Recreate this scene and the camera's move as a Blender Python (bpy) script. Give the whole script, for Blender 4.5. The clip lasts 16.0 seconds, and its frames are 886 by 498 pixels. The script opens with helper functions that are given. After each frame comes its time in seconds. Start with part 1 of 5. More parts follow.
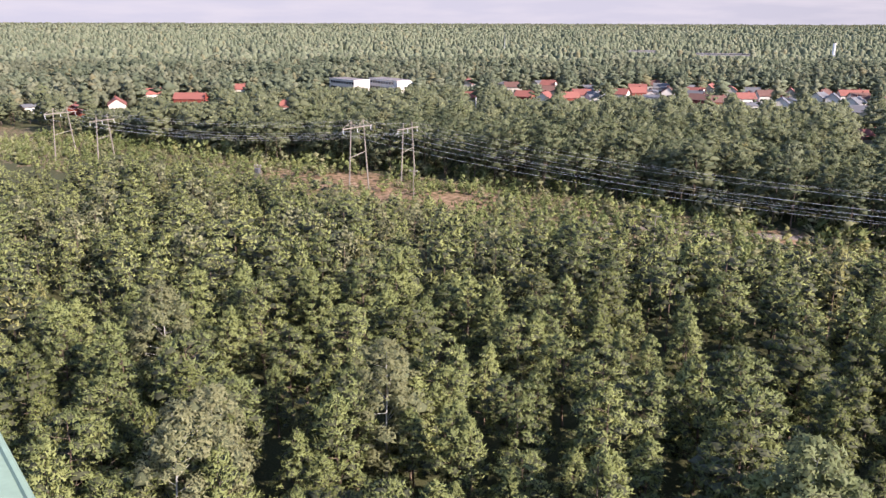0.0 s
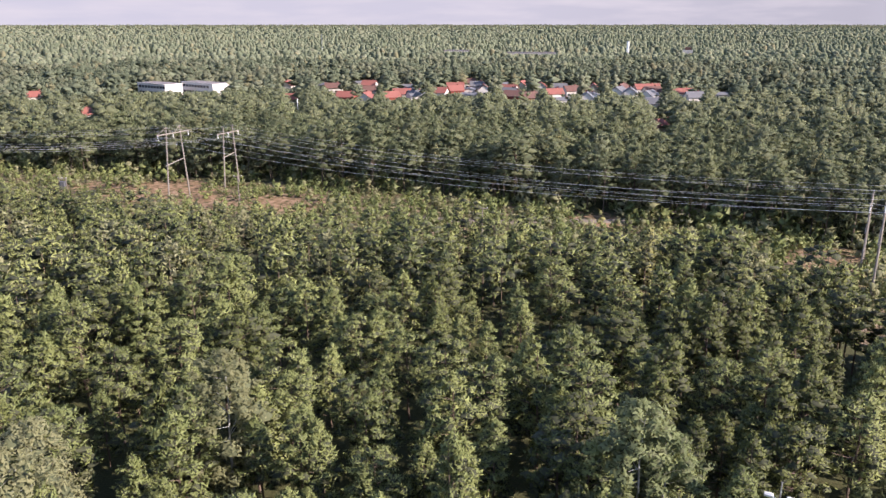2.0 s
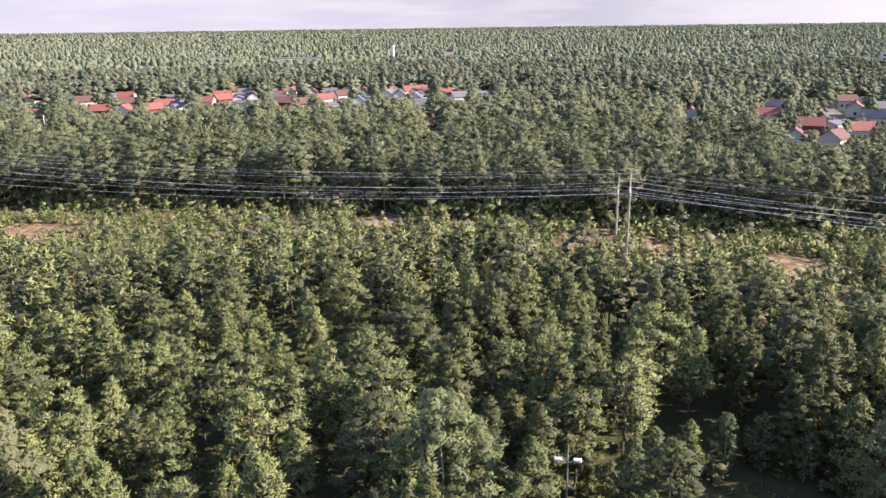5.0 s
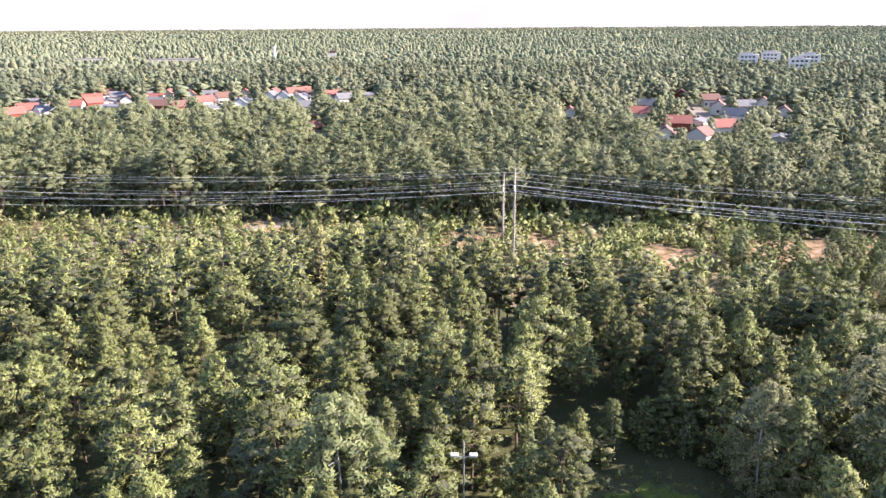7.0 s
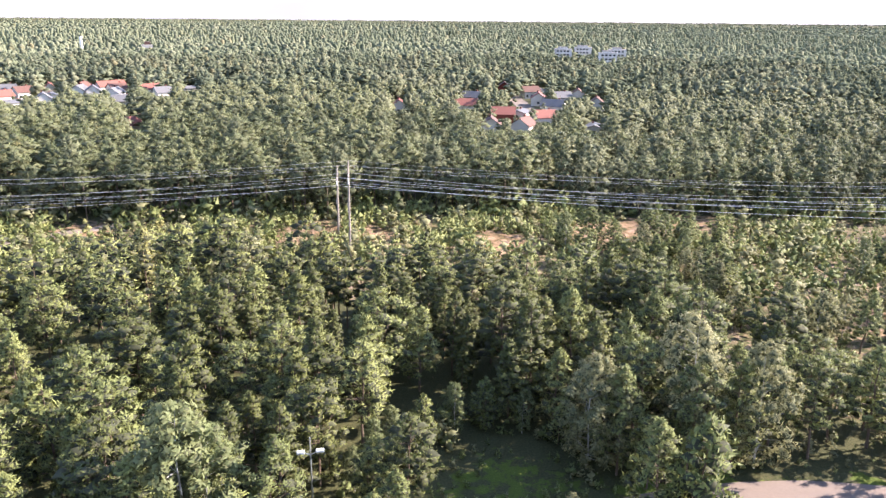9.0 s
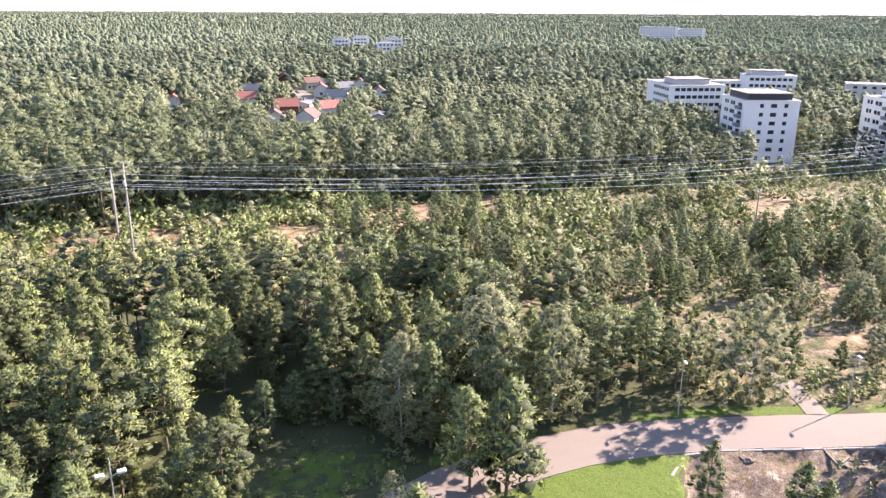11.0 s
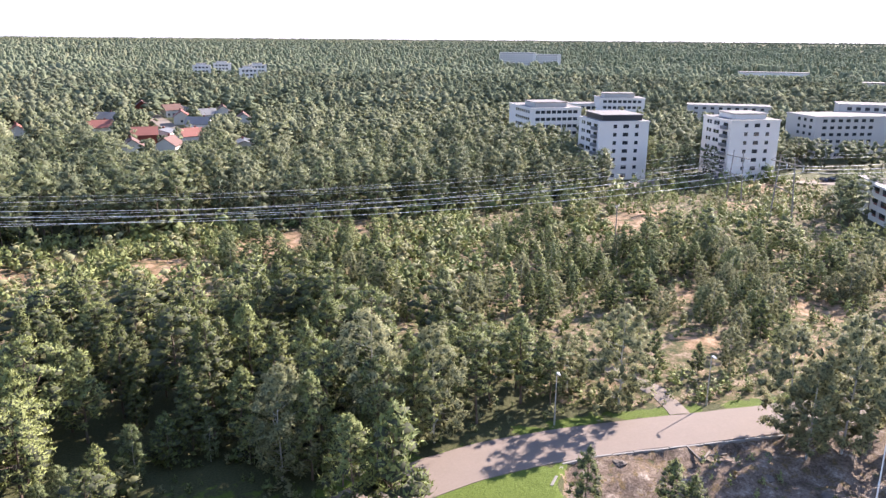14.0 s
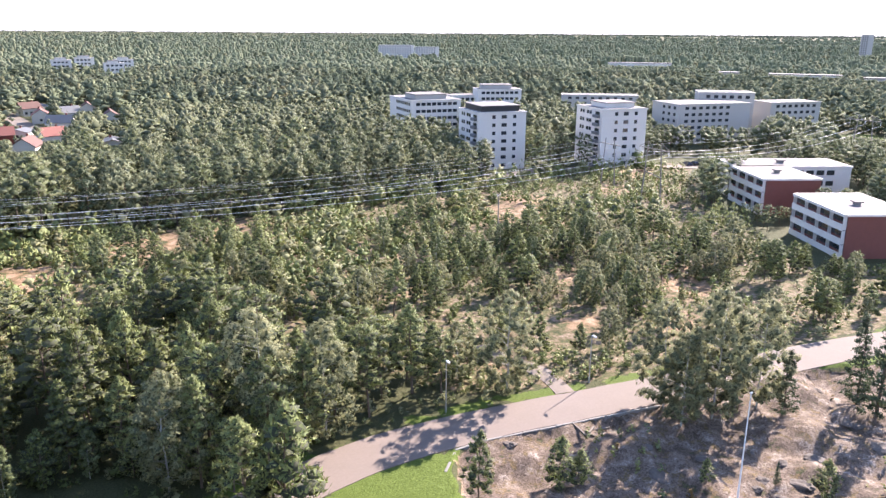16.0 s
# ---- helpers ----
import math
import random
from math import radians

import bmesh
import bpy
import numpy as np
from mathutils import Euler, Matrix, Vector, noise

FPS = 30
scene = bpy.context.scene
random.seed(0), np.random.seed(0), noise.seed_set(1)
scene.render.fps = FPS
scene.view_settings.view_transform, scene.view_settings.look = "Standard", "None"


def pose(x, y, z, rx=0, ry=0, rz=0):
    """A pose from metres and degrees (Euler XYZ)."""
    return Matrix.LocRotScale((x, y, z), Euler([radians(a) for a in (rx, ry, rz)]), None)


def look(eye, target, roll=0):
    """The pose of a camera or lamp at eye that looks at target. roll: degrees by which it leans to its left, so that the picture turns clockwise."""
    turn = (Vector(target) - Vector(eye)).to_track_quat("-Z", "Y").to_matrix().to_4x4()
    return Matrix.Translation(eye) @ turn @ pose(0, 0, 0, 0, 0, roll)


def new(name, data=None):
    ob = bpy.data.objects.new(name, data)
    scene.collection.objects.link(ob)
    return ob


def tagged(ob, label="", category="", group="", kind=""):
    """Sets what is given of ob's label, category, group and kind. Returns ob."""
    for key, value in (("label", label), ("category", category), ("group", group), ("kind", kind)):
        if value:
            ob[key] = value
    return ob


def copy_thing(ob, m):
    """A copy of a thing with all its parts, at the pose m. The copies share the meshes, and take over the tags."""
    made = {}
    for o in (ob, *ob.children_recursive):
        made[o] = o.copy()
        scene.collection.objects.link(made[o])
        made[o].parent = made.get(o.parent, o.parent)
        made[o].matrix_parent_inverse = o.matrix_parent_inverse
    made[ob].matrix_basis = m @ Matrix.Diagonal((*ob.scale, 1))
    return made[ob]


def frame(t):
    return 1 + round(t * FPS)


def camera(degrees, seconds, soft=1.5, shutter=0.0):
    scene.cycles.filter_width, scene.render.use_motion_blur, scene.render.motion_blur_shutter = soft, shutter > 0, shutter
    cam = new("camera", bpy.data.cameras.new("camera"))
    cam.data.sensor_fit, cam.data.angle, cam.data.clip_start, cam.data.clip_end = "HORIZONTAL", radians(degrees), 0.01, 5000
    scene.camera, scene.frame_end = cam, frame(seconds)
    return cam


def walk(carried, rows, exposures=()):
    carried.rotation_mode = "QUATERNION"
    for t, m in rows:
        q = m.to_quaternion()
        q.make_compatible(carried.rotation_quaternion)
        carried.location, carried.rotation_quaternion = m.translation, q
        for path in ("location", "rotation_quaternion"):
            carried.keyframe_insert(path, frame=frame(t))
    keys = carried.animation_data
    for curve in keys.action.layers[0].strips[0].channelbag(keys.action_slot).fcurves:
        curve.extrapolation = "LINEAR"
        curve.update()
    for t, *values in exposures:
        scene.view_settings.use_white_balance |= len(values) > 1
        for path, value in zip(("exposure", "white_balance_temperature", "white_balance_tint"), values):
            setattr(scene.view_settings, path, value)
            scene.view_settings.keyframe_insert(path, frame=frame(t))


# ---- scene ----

# ---------------------------------------------------------------- camera
cam = camera(60.7, 16.0, soft=1.4)


def aim(x, y, z, yaw, pitch, roll):
    """Pose at x, y, z; yaw to the left of +y, pitch upwards, roll anticlockwise lean of the camera."""
    a, b = radians(yaw), radians(pitch)
    way = Vector((-math.sin(a) * math.cos(b), math.cos(a) * math.cos(b), math.sin(b)))
    eye = Vector((x, y, z))
    return look(eye, eye + way, roll)


ROWS = [
    # seconds, x, y, z, yaw, pitch, roll
    (0, 0.11, 0.73, 46.22, 38.60, -16.72, 0.16),
    (0.5, -0.09, 0.67, 46.17, 34.24, -16.50, 0.15),
    (1, -0.20, 0.56, 46.19, 30.86, -16.60, 0.65),
    (1.5, -0.08, 0.44, 46.12, 28.19, -16.36, 0.75),
    (2, -0.25, 0.44, 45.86, 25.35, -16.63, -0.02),
    (2.5, -0.32, 0.30, 45.86, 22.10, -16.44, 0.01),
    (3, -0.27, 0.17, 45.93, 19.06, -16.50, 0.02),
    (3.5, -0.15, 0.13, 45.92, 15.73, -16.72, 0.01),
    (4, -0.19, 0.23, 45.92, 12.95, -16.35, -0.39),
    (6.5, -0.00, 0.06, 45.95, 2.41, -16.61, -0.27),
    (7, 0.00, 0.00, 46.00, 0.00, -16.40, -0.38),
    (7.5, 0.10, -0.10, 46.01, -2.59, -16.63, -0.88),
    (8, 0.13, -0.21, 46.04, -6.48, -16.92, -0.17),
    (10.5, -0.44, -0.43, 45.65, -23.62, -17.02, -0.06),
    (11, -0.46, -0.54, 45.58, -28.95, -17.43, 0.30),
    (11.5, -0.57, -0.59, 45.61, -32.41, -16.85, 0.92),
    (12, -0.66, -0.57, 45.60, -33.83, -16.65, 0.72),
    (12.5, -0.73, -0.69, 45.51, -34.47, -16.97, 0.80),
    (13, -0.60, -0.54, 45.81, -36.17, -16.69, 1.13),
    (13.5, -0.48, -0.62, 45.82, -37.80, -15.68, 0.68),
    (14, -0.54, -0.68, 45.64, -38.85, -15.56, 0.47),
    (14.5, -0.52, -0.69, 45.68, -40.54, -15.64, 0.18),
    (15, -0.57, -0.76, 45.61, -42.20, -15.52, 0.38),
    (15.5, -0.54, -0.90, 45.60, -44.35, -15.99, 0.18),
    (16, -0.47, -1.00, 45.62, -47.70, -16.02, 0.38),
]
EXPOSURES = [(0, 1.06, 6600, 25), (2, 0.98, 6600, 25), (4, 0.93, 6600, 25), (6.5, 1.87, 6760, 24), (8, 1.87, 6760, 24), (10.5, 1.98, 6720, 23), (11, 2.04, 6720, 23), (11.5, 2.08, 6690, 23), (12, 1.76, 6650, 23), (12.5, 1.32, 6590, 23), (13.5, 1.33, 6590, 23), (14, 1.71, 6560, 22), (14.5, 1.80, 6520, 22), (16, 1.86, 6520, 22)]
walk(cam, [(r[0], aim(*r[1:])) for r in ROWS], EXPOSURES)

# ---------------------------------------------------------------- light
SUN_EL, SUN_AZ = 31.0, 87.0          # degrees; azimuth from +y towards +x
world = bpy.data.worlds.new("sky")
scene.world = world
world.use_nodes = True
wn = world.node_tree.nodes
sky = wn.new("ShaderNodeTexSky")
sky.sky_type, sky.sun_disc = "NISHITA", False
sky.sun_elevation, sky.sun_rotation = radians(SUN_EL), radians(SUN_AZ)
sky.air_density, sky.dust_density, sky.ozone_density = 0.75, 0.1, 1.0
wn["Background"].inputs["Strength"].default_value = 0.15
world.node_tree.links.new(sky.outputs["Color"], wn["Background"].inputs["Color"])
sun = new("sun", bpy.data.lights.new("sun", "SUN"))
sun.data.energy, sun.data.angle, sun.data.color = 5.0, radians(0.55), (1.0, 0.94, 0.84)
el, az = radians(SUN_EL), radians(SUN_AZ)
sun_way = Vector((math.sin(az) * math.cos(el), math.cos(az) * math.cos(el), math.sin(el)))
sun.matrix_world = look(sun_way * 300, (0, 0, 0))

# ---------------------------------------------------------------- materials


class Nodes:
    """Small helper round a material's node tree."""

    def __init__(self, name):
        self.mat = bpy.data.materials.new(name)
        self.mat.use_nodes = True
        self.tree = self.mat.node_tree
        self.bsdf = self.tree.nodes["Principled BSDF"]
        self.out = self.tree.nodes["Material Output"]

    def add(self, kind, **inputs):
        n = self.tree.nodes.new(kind)
        for k, v in inputs.items():
            n.inputs[k.replace("_", " ")].default_value = v
        return n

    def link(self, a, b):
        self.tree.links.new(a, b)

    def noise(self, scale, detail=4.0, rough=0.6, where=None):
        n = self.add("ShaderNodeTexNoise", Scale=scale, Detail=detail, Roughness=rough)
        self.link(where if where else self.place(), n.inputs["Vector"])
        return n.outputs["Fac"]

    def place(self):
        return self.tree.nodes.new("ShaderNodeNewGeometry").outputs["Position"]

    def ramp(self, fac, stops):
        n = self.tree.nodes.new("ShaderNodeValToRGB")
        while len(n.color_ramp.elements) < len(stops):
            n.color_ramp.elements.new(0.5)
        for e, (p, c) in zip(n.color_ramp.elements, stops):
            e.position, e.color = p, (*c, 1) if len(c) == 3 else c
        self.link(fac, n.inputs["Fac"])
        return n.outputs["Color"]

    def mix(self, fac, a, b, blend="MIX"):
        n = self.tree.nodes.new("ShaderNodeMix")
        n.data_type, n.blend_type = "RGBA", blend
        for s, v in ((n.inputs[0], fac), (n.inputs[6], a), (n.inputs[7], b)):
            if hasattr(v, "links"):
                self.link(v, s)
            else:
                s.default_value = v if not isinstance(v, tuple) else (*v, 1)
        return n.outputs[2]

    def maths(self, op, a, b=0.0, c=0.0):
        n = self.tree.nodes.new("ShaderNodeMath")
        n.operation = op
        for s, v in zip(n.inputs, (a, b, c)):
            if hasattr(v, "links"):
                self.link(v, s)
            else:
                s.default_value = v
        return n.outputs[0]

    def bump(self, height, strength, distance):
        n = self.add("ShaderNodeBump", Strength=strength, Distance=distance)
        self.link(height, n.inputs["Height"])
        self.link(n.outputs["Normal"], self.bsdf.inputs["Normal"])

    def done(self, colour, rough=0.7, metal=0.0, spec=0.5):
        if hasattr(colour, "links"):
            self.link(colour, self.bsdf.inputs["Base Color"])
        else:
            self.bsdf.inputs["Base Color"].default_value = (*colour, 1)
        self.bsdf.inputs["Roughness"].default_value = rough
        self.bsdf.inputs["Metallic"].default_value = metal
        self.bsdf.inputs["Specular IOR Level"].default_value = spec
        return self.mat


def plain(name, colour, rough=0.6, metal=0.0, grain=6.0, amount=0.25, relief=0.0):
    """Painted, metal or mineral surface with grain and larger stains."""
    n = Nodes(name)
    fine, wide = n.noise(grain), n.noise(grain * 0.12, 3)
    dark = tuple(c * (1 - amount) for c in colour)
    light = tuple(min(1, c * (1 + amount * 0.5)) for c in colour)
    c = n.mix(fine, dark, light)
    c = n.mix(n.maths("MULTIPLY", wide, 0.6), c, tuple(c * (1 - amount * 1.2) for c in colour))
    if relief:
        n.bump(fine, 0.5, relief)
    return n.done(c, rough, metal)


def leaves(name, dark, mid, light, rough=0.65, thin=0.3, patch=0.07, gloss=0.2):
    """Foliage: every leaf spray varies, whole trees and stands vary more slowly; light passes through."""
    n = Nodes(name)
    isle = n.tree.nodes.new("ShaderNodeNewGeometry").outputs["Random Per Island"]
    info = n.tree.nodes.new("ShaderNodeObjectInfo").outputs["Random"]
    stand = n.noise(patch, 2)
    tint = n.tree.nodes.new("ShaderNodeAttribute")
    tint.attribute_name = "tint"
    v = n.maths("MULTIPLY_ADD", isle, 0.18, n.maths("MULTIPLY_ADD", stand, 0.42, 0.07))
    v = n.maths("MULTIPLY_ADD", info, 0.32, v)
    v = n.maths("MULTIPLY_ADD", tint.outputs["Fac"], 0.5, v)
    c = n.ramp(v, [(0.15, dark), (0.5, mid), (0.85, light)])
    turning = n.ramp(tint.outputs["Fac"], [(0.455, (0, 0, 0)), (0.475, (0.38, 0.38, 0.38))])
    c = n.mix(turning, c, (0.24, 0.175, 0.075))
    n.done(c, rough, 0, gloss)
    t = n.tree.nodes.new("ShaderNodeBsdfTranslucent")
    n.link(n.mix(0.5, c, light), t.inputs["Color"])
    m = n.tree.nodes.new("ShaderNodeMixShader")
    m.inputs[0].default_value = thin
    n.link(n.bsdf.outputs[0], m.inputs[1])
    n.link(t.outputs[0], m.inputs[2])
    n.link(m.outputs[0], n.out.inputs["Surface"])
    return n.mat


M = {}
M["pine"] = leaves("pine_needles", (0.090, 0.114, 0.043), (0.176, 0.202, 0.071), (0.267, 0.287, 0.101), thin=0.14)
# the pine greens at about six tenths of their value
M["darker_pine"] = leaves("old_pine_needles", (0.051, 0.063, 0.022), (0.104, 0.119, 0.037), (0.168, 0.182, 0.056), thin=0.06)
M["stand"] = leaves("pine_stand_needles", (0.092, 0.116, 0.058), (0.186, 0.212, 0.098), (0.290, 0.305, 0.154), thin=0.32, patch=0.06)
M["mixed"] = leaves("mixed_wood_leaves", (0.115, 0.132, 0.074), (0.212, 0.230, 0.124), (0.320, 0.322, 0.198), thin=0.34, patch=0.06)
M["young"] = leaves("young_pine_needles", (0.088, 0.115, 0.040), (0.176, 0.204, 0.066), (0.272, 0.290, 0.106), thin=0.2)
M["birch"] = leaves("birch_leaves", (0.168, 0.173, 0.085), (0.262, 0.262, 0.132), (0.370, 0.360, 0.198), 0.65, 0.45)
M["broad"] = leaves("broad_leaves", (0.099, 0.124, 0.056), (0.167, 0.199, 0.084), (0.249, 0.266, 0.130), 0.65, 0.3)
M["sapling"] = leaves("sapling_leaves", (0.088, 0.114, 0.040), (0.156, 0.187, 0.064), (0.232, 0.254, 0.098), 0.65, 0.26)
M["spruce"] = leaves("spruce_needles", (0.030, 0.047, 0.028), (0.056, 0.079, 0.042), (0.091, 0.113, 0.058))
M["autumn"] = leaves("turning_leaves", (0.091, 0.059, 0.021), (0.162, 0.103, 0.035), (0.233, 0.158, 0.058))
# Far greens are greyed and blued: distance haze mixed into the leaf colour.
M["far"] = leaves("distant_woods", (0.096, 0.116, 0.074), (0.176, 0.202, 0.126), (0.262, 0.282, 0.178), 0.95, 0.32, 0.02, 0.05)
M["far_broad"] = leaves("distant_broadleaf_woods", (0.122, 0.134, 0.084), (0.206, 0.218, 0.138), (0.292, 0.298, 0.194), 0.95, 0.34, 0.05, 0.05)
# Shade inside the crowns, painted as darker leaf colours on the inner lumps.
M["inner_shade"] = plain("dry_inner_twigs", (0.066, 0.072, 0.034), 0.9, grain=6, amount=0.5)
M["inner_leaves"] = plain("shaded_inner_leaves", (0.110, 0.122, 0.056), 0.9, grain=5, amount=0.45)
M["bark"] = plain("pine_bark", (0.17, 0.120, 0.085), 0.9, grain=9, amount=0.45, relief=0.03)
M["birch_bark"] = plain("birch_bark", (0.55, 0.53, 0.48), 0.8, grain=5, amount=0.5, relief=0.01)


def ground_material():
    """Forest floor, dry heath, bare pink rock and grass, shared out by the cover map of the ground."""
    n = Nodes("ground")
    a = n.tree.nodes.new("ShaderNodeAttribute")
    a.attribute_name = "cover"
    sep = n.tree.nodes.new("ShaderNodeSeparateColor")
    n.link(a.outputs["Color"], sep.inputs[0])
    wide, mid, fine = n.noise(0.09, 5), n.noise(0.55, 6, 0.65), n.noise(4.0, 6, 0.7)
    floor = n.ramp(fine, [(0.3, (0.028, 0.033, 0.014)), (0.5, (0.066, 0.070, 0.028)), (0.75, (0.120, 0.100, 0.050))])
    heath = n.ramp(n.maths("ADD", n.maths("MULTIPLY", mid, 0.65), n.maths("MULTIPLY", n.noise(1.7, 4, 0.6), 0.35)), [(0.36, (0.030, 0.036, 0.014)), (0.45, (0.076, 0.080, 0.027)), (0.52, (0.150, 0.112, 0.060)), (0.62, (0.290, 0.215, 0.155))])
    rock = n.ramp(n.maths("ADD", n.maths("MULTIPLY", mid, 0.6), n.maths("MULTIPLY", fine, 0.4)),
                  [(0.35, (0.045, 0.032, 0.024)), (0.43, (0.120, 0.086, 0.062)), (0.53, (0.190, 0.140, 0.106)), (0.65, (0.40, 0.335, 0.280))])
    crack = n.add("ShaderNodeTexVoronoi", Scale=0.42)
    crack.feature = "DISTANCE_TO_EDGE"
    shifted = n.tree.nodes.new("ShaderNodeMix")
    shifted.data_type = "VECTOR"
    shifted.inputs[0].default_value = 0.35
    soft = n.add("ShaderNodeTexNoise", Scale=0.5, Detail=5.0)
    n.link(n.place(), soft.inputs["Vector"])
    n.link(n.place(), shifted.inputs[4])
    stretch = n.tree.nodes.new("ShaderNodeVectorMath")
    stretch.operation = "SCALE"
    stretch.inputs["Scale"].default_value = 60.0
    n.link(soft.outputs["Color"], stretch.inputs[0])
    n.link(stretch.outputs[0], shifted.inputs[5])
    n.link(shifted.outputs[1], crack.inputs["Vector"])
    lines = n.ramp(crack.outputs["Distance"], [(0.0, (0.25, 0.22, 0.2)), (0.06, (1, 1, 1))])
    rock = n.mix(1.0, rock, lines, "MULTIPLY")
    lichen = n.ramp(n.noise(0.8, 5, 0.7), [(0.54, (0, 0, 0)), (0.62, (1, 1, 1))])
    rock = n.mix(n.maths("MULTIPLY", lichen, 0.75), rock, n.ramp(fine, [(0.35, (0.050, 0.048, 0.020)), (0.6, (0.190, 0.120, 0.045))]))
    warm = n.tree.nodes.new("ShaderNodeAttribute")
    warm.attribute_name = "warm"
    earth = n.ramp(mid, [(0.34, (0.075, 0.065, 0.028)), (0.46, (0.185, 0.118, 0.062)), (0.58, (0.30, 0.198, 0.122)), (0.75, (0.42, 0.31, 0.22))])
    rock = n.mix(warm.outputs["Fac"], rock, earth)
    grass = n.ramp(fine, [(0.3, (0.060, 0.085, 0.016)), (0.55, (0.096, 0.132, 0.022)), (0.8, (0.155, 0.178, 0.042))])
    edge = n.maths("MULTIPLY", n.maths("SUBTRACT", mid, 0.5), 2.4)

    def cut(chan):
        v = n.maths("ADD", sep.outputs[chan], edge)
        return n.ramp(v, [(0.42, (0, 0, 0)), (0.58, (1, 1, 1))])
    c = n.mix(cut(2), floor, heath)
    c = n.mix(cut(1), c, grass)
    c = n.mix(cut(0), c, rock)
    n.bump(n.maths("ADD", mid, n.maths("MULTIPLY", fine, 0.4)), 0.6, 0.4)
    return n.done(c, 0.92, 0, 0.2)


def sky_material():
    """Thin bright cloud low over the horizon, whiter towards the sun."""
    n = Nodes("horizon_cloud")
    where = n.place()
    cut = n.tree.nodes.new("ShaderNodeSeparateXYZ")
    n.link(where, cut.inputs[0])
    squash = n.tree.nodes.new("ShaderNodeVectorMath")
    squash.operation = "MULTIPLY"
    squash.inputs[1].default_value = (1.0, 1.0, 7.0)
    n.link(where, squash.inputs[0])
    streaks = n.noise(0.0016, 5, 0.55, squash.outputs[0])
    c = n.ramp(n.maths("MULTIPLY_ADD", cut.outputs[0], 1 / 9600.0, 0.5), [(0.0, (0.325, 0.343, 0.395)), (0.3, (0.31, 0.326, 0.372)), (0.52, (0.258, 0.272, 0.308)), (0.75, (0.46, 0.47, 0.50)), (1.0, (0.55, 0.55, 0.56))])
    c = n.mix(n.ramp(streaks, [(0.42, (0, 0, 0)), (0.68, (0.55, 0.55, 0.55))]), c, (0.40, 0.40, 0.42))
    e = n.tree.nodes.new("ShaderNodeEmission")
    n.link(c, e.inputs["Color"])
    n.link(e.outputs[0], n.out.inputs["Surface"])
    return n.mat


M["sky"] = sky_material()
M["ground"] = ground_material()
M["asphalt"] = plain("worn_pinkish_asphalt", (0.222, 0.172, 0.140), 0.9, grain=3, amount=0.22, relief=0.01)
M["render"] = plain("white_render", (0.74, 0.68, 0.615), 0.8, grain=2.5, amount=0.14)
M["grey_render"] = plain("grey_beige_render", (0.49, 0.45, 0.405), 0.85, grain=2.5, amount=0.14)
M["balcony_sheet"] = plain("grey_balcony_sheets", (0.16, 0.16, 0.165), 0.6, 0.2)
M["dark_trim"] = plain("dark_sheet_metal", (0.045, 0.042, 0.042), 0.5, 0.3)
M["roof_felt"] = plain("pale_roof_felt", (0.215, 0.190, 0.178), 0.9, grain=1.2, amount=0.2)
M["brick"] = plain("red_brick", (0.25, 0.085, 0.062), 0.9, grain=8, amount=0.3)
M["glass"] = plain("window_glass", (0.030, 0.036, 0.045), 0.08, grain=0.5)
M["concrete"] = plain("concrete", (0.27, 0.25, 0.225), 0.9, grain=5, amount=0.3, relief=0.01)
M["red_roof"] = plain("red_roof_tiles", (0.30, 0.105, 0.078), 0.75, grain=3, amount=0.25)
M["brown_roof"] = plain("brown_roof_tiles", (0.17, 0.085, 0.065), 0.8, grain=3, amount=0.3)
M["grey_roof"] = plain("grey_roof_sheets", (0.17, 0.17, 0.175), 0.7, grain=3, amount=0.3)
M["pale_wall"] = plain("pale_house_walls", (0.70, 0.64, 0.55), 0.85, grain=3, amount=0.15)
M["red_wall"] = plain("red_timber_walls", (0.28, 0.060, 0.040), 0.85, grain=3, amount=0.2)
M["pole_wood"] = plain("weathered_pole_wood", (0.31, 0.27, 0.225), 0.9, grain=7, amount=0.35, relief=0.01)
M["steel"] = plain("galvanised_steel", (0.52, 0.53, 0.53), 0.45, 0.7, grain=5, amount=0.15)
M["white_paint"] = plain("white_paint", (0.80, 0.80, 0.78), 0.5, grain=3, amount=0.1)
M["wire"] = plain("aluminium_wire", (0.74, 0.74, 0.74), 0.5, 0.2)
M["porcelain"] = plain("insulator_glass", (0.75, 0.76, 0.74), 0.25)
M["green_paint"] = plain("pale_green_paint", (0.30, 0.42, 0.31), 0.6, grain=7, amount=0.3)

# ---------------------------------------------------------------- building helpers


def part(name, bm, material, parent=None, label=""):
    """Links a bmesh as one mesh object, under a thing or a part where one is given."""
    me = bpy.data.meshes.new(name)
    bm.to_mesh(me)
    bm.free()
    me.materials.append(material)
    ob = new(name, me)
    if parent is not None:
        ob.parent = parent
    return tagged(ob, label)


def linked(name, me, parent, m):
    """One more object on a mesh that is already there."""
    ob = new(name, me)
    ob.parent = parent
    ob.matrix_basis = m
    return ob


def mesh_of(name, bm, material):
    me = bpy.data.meshes.new(name)
    bm.to_mesh(me)
    bm.free()
    me.materials.append(material)
    return me


def thing(name, m, label, category, group="", kind=""):
    ob = new(name)
    ob.empty_display_size = 0.5
    ob.matrix_basis = m
    return tagged(ob, label, category, group, kind)


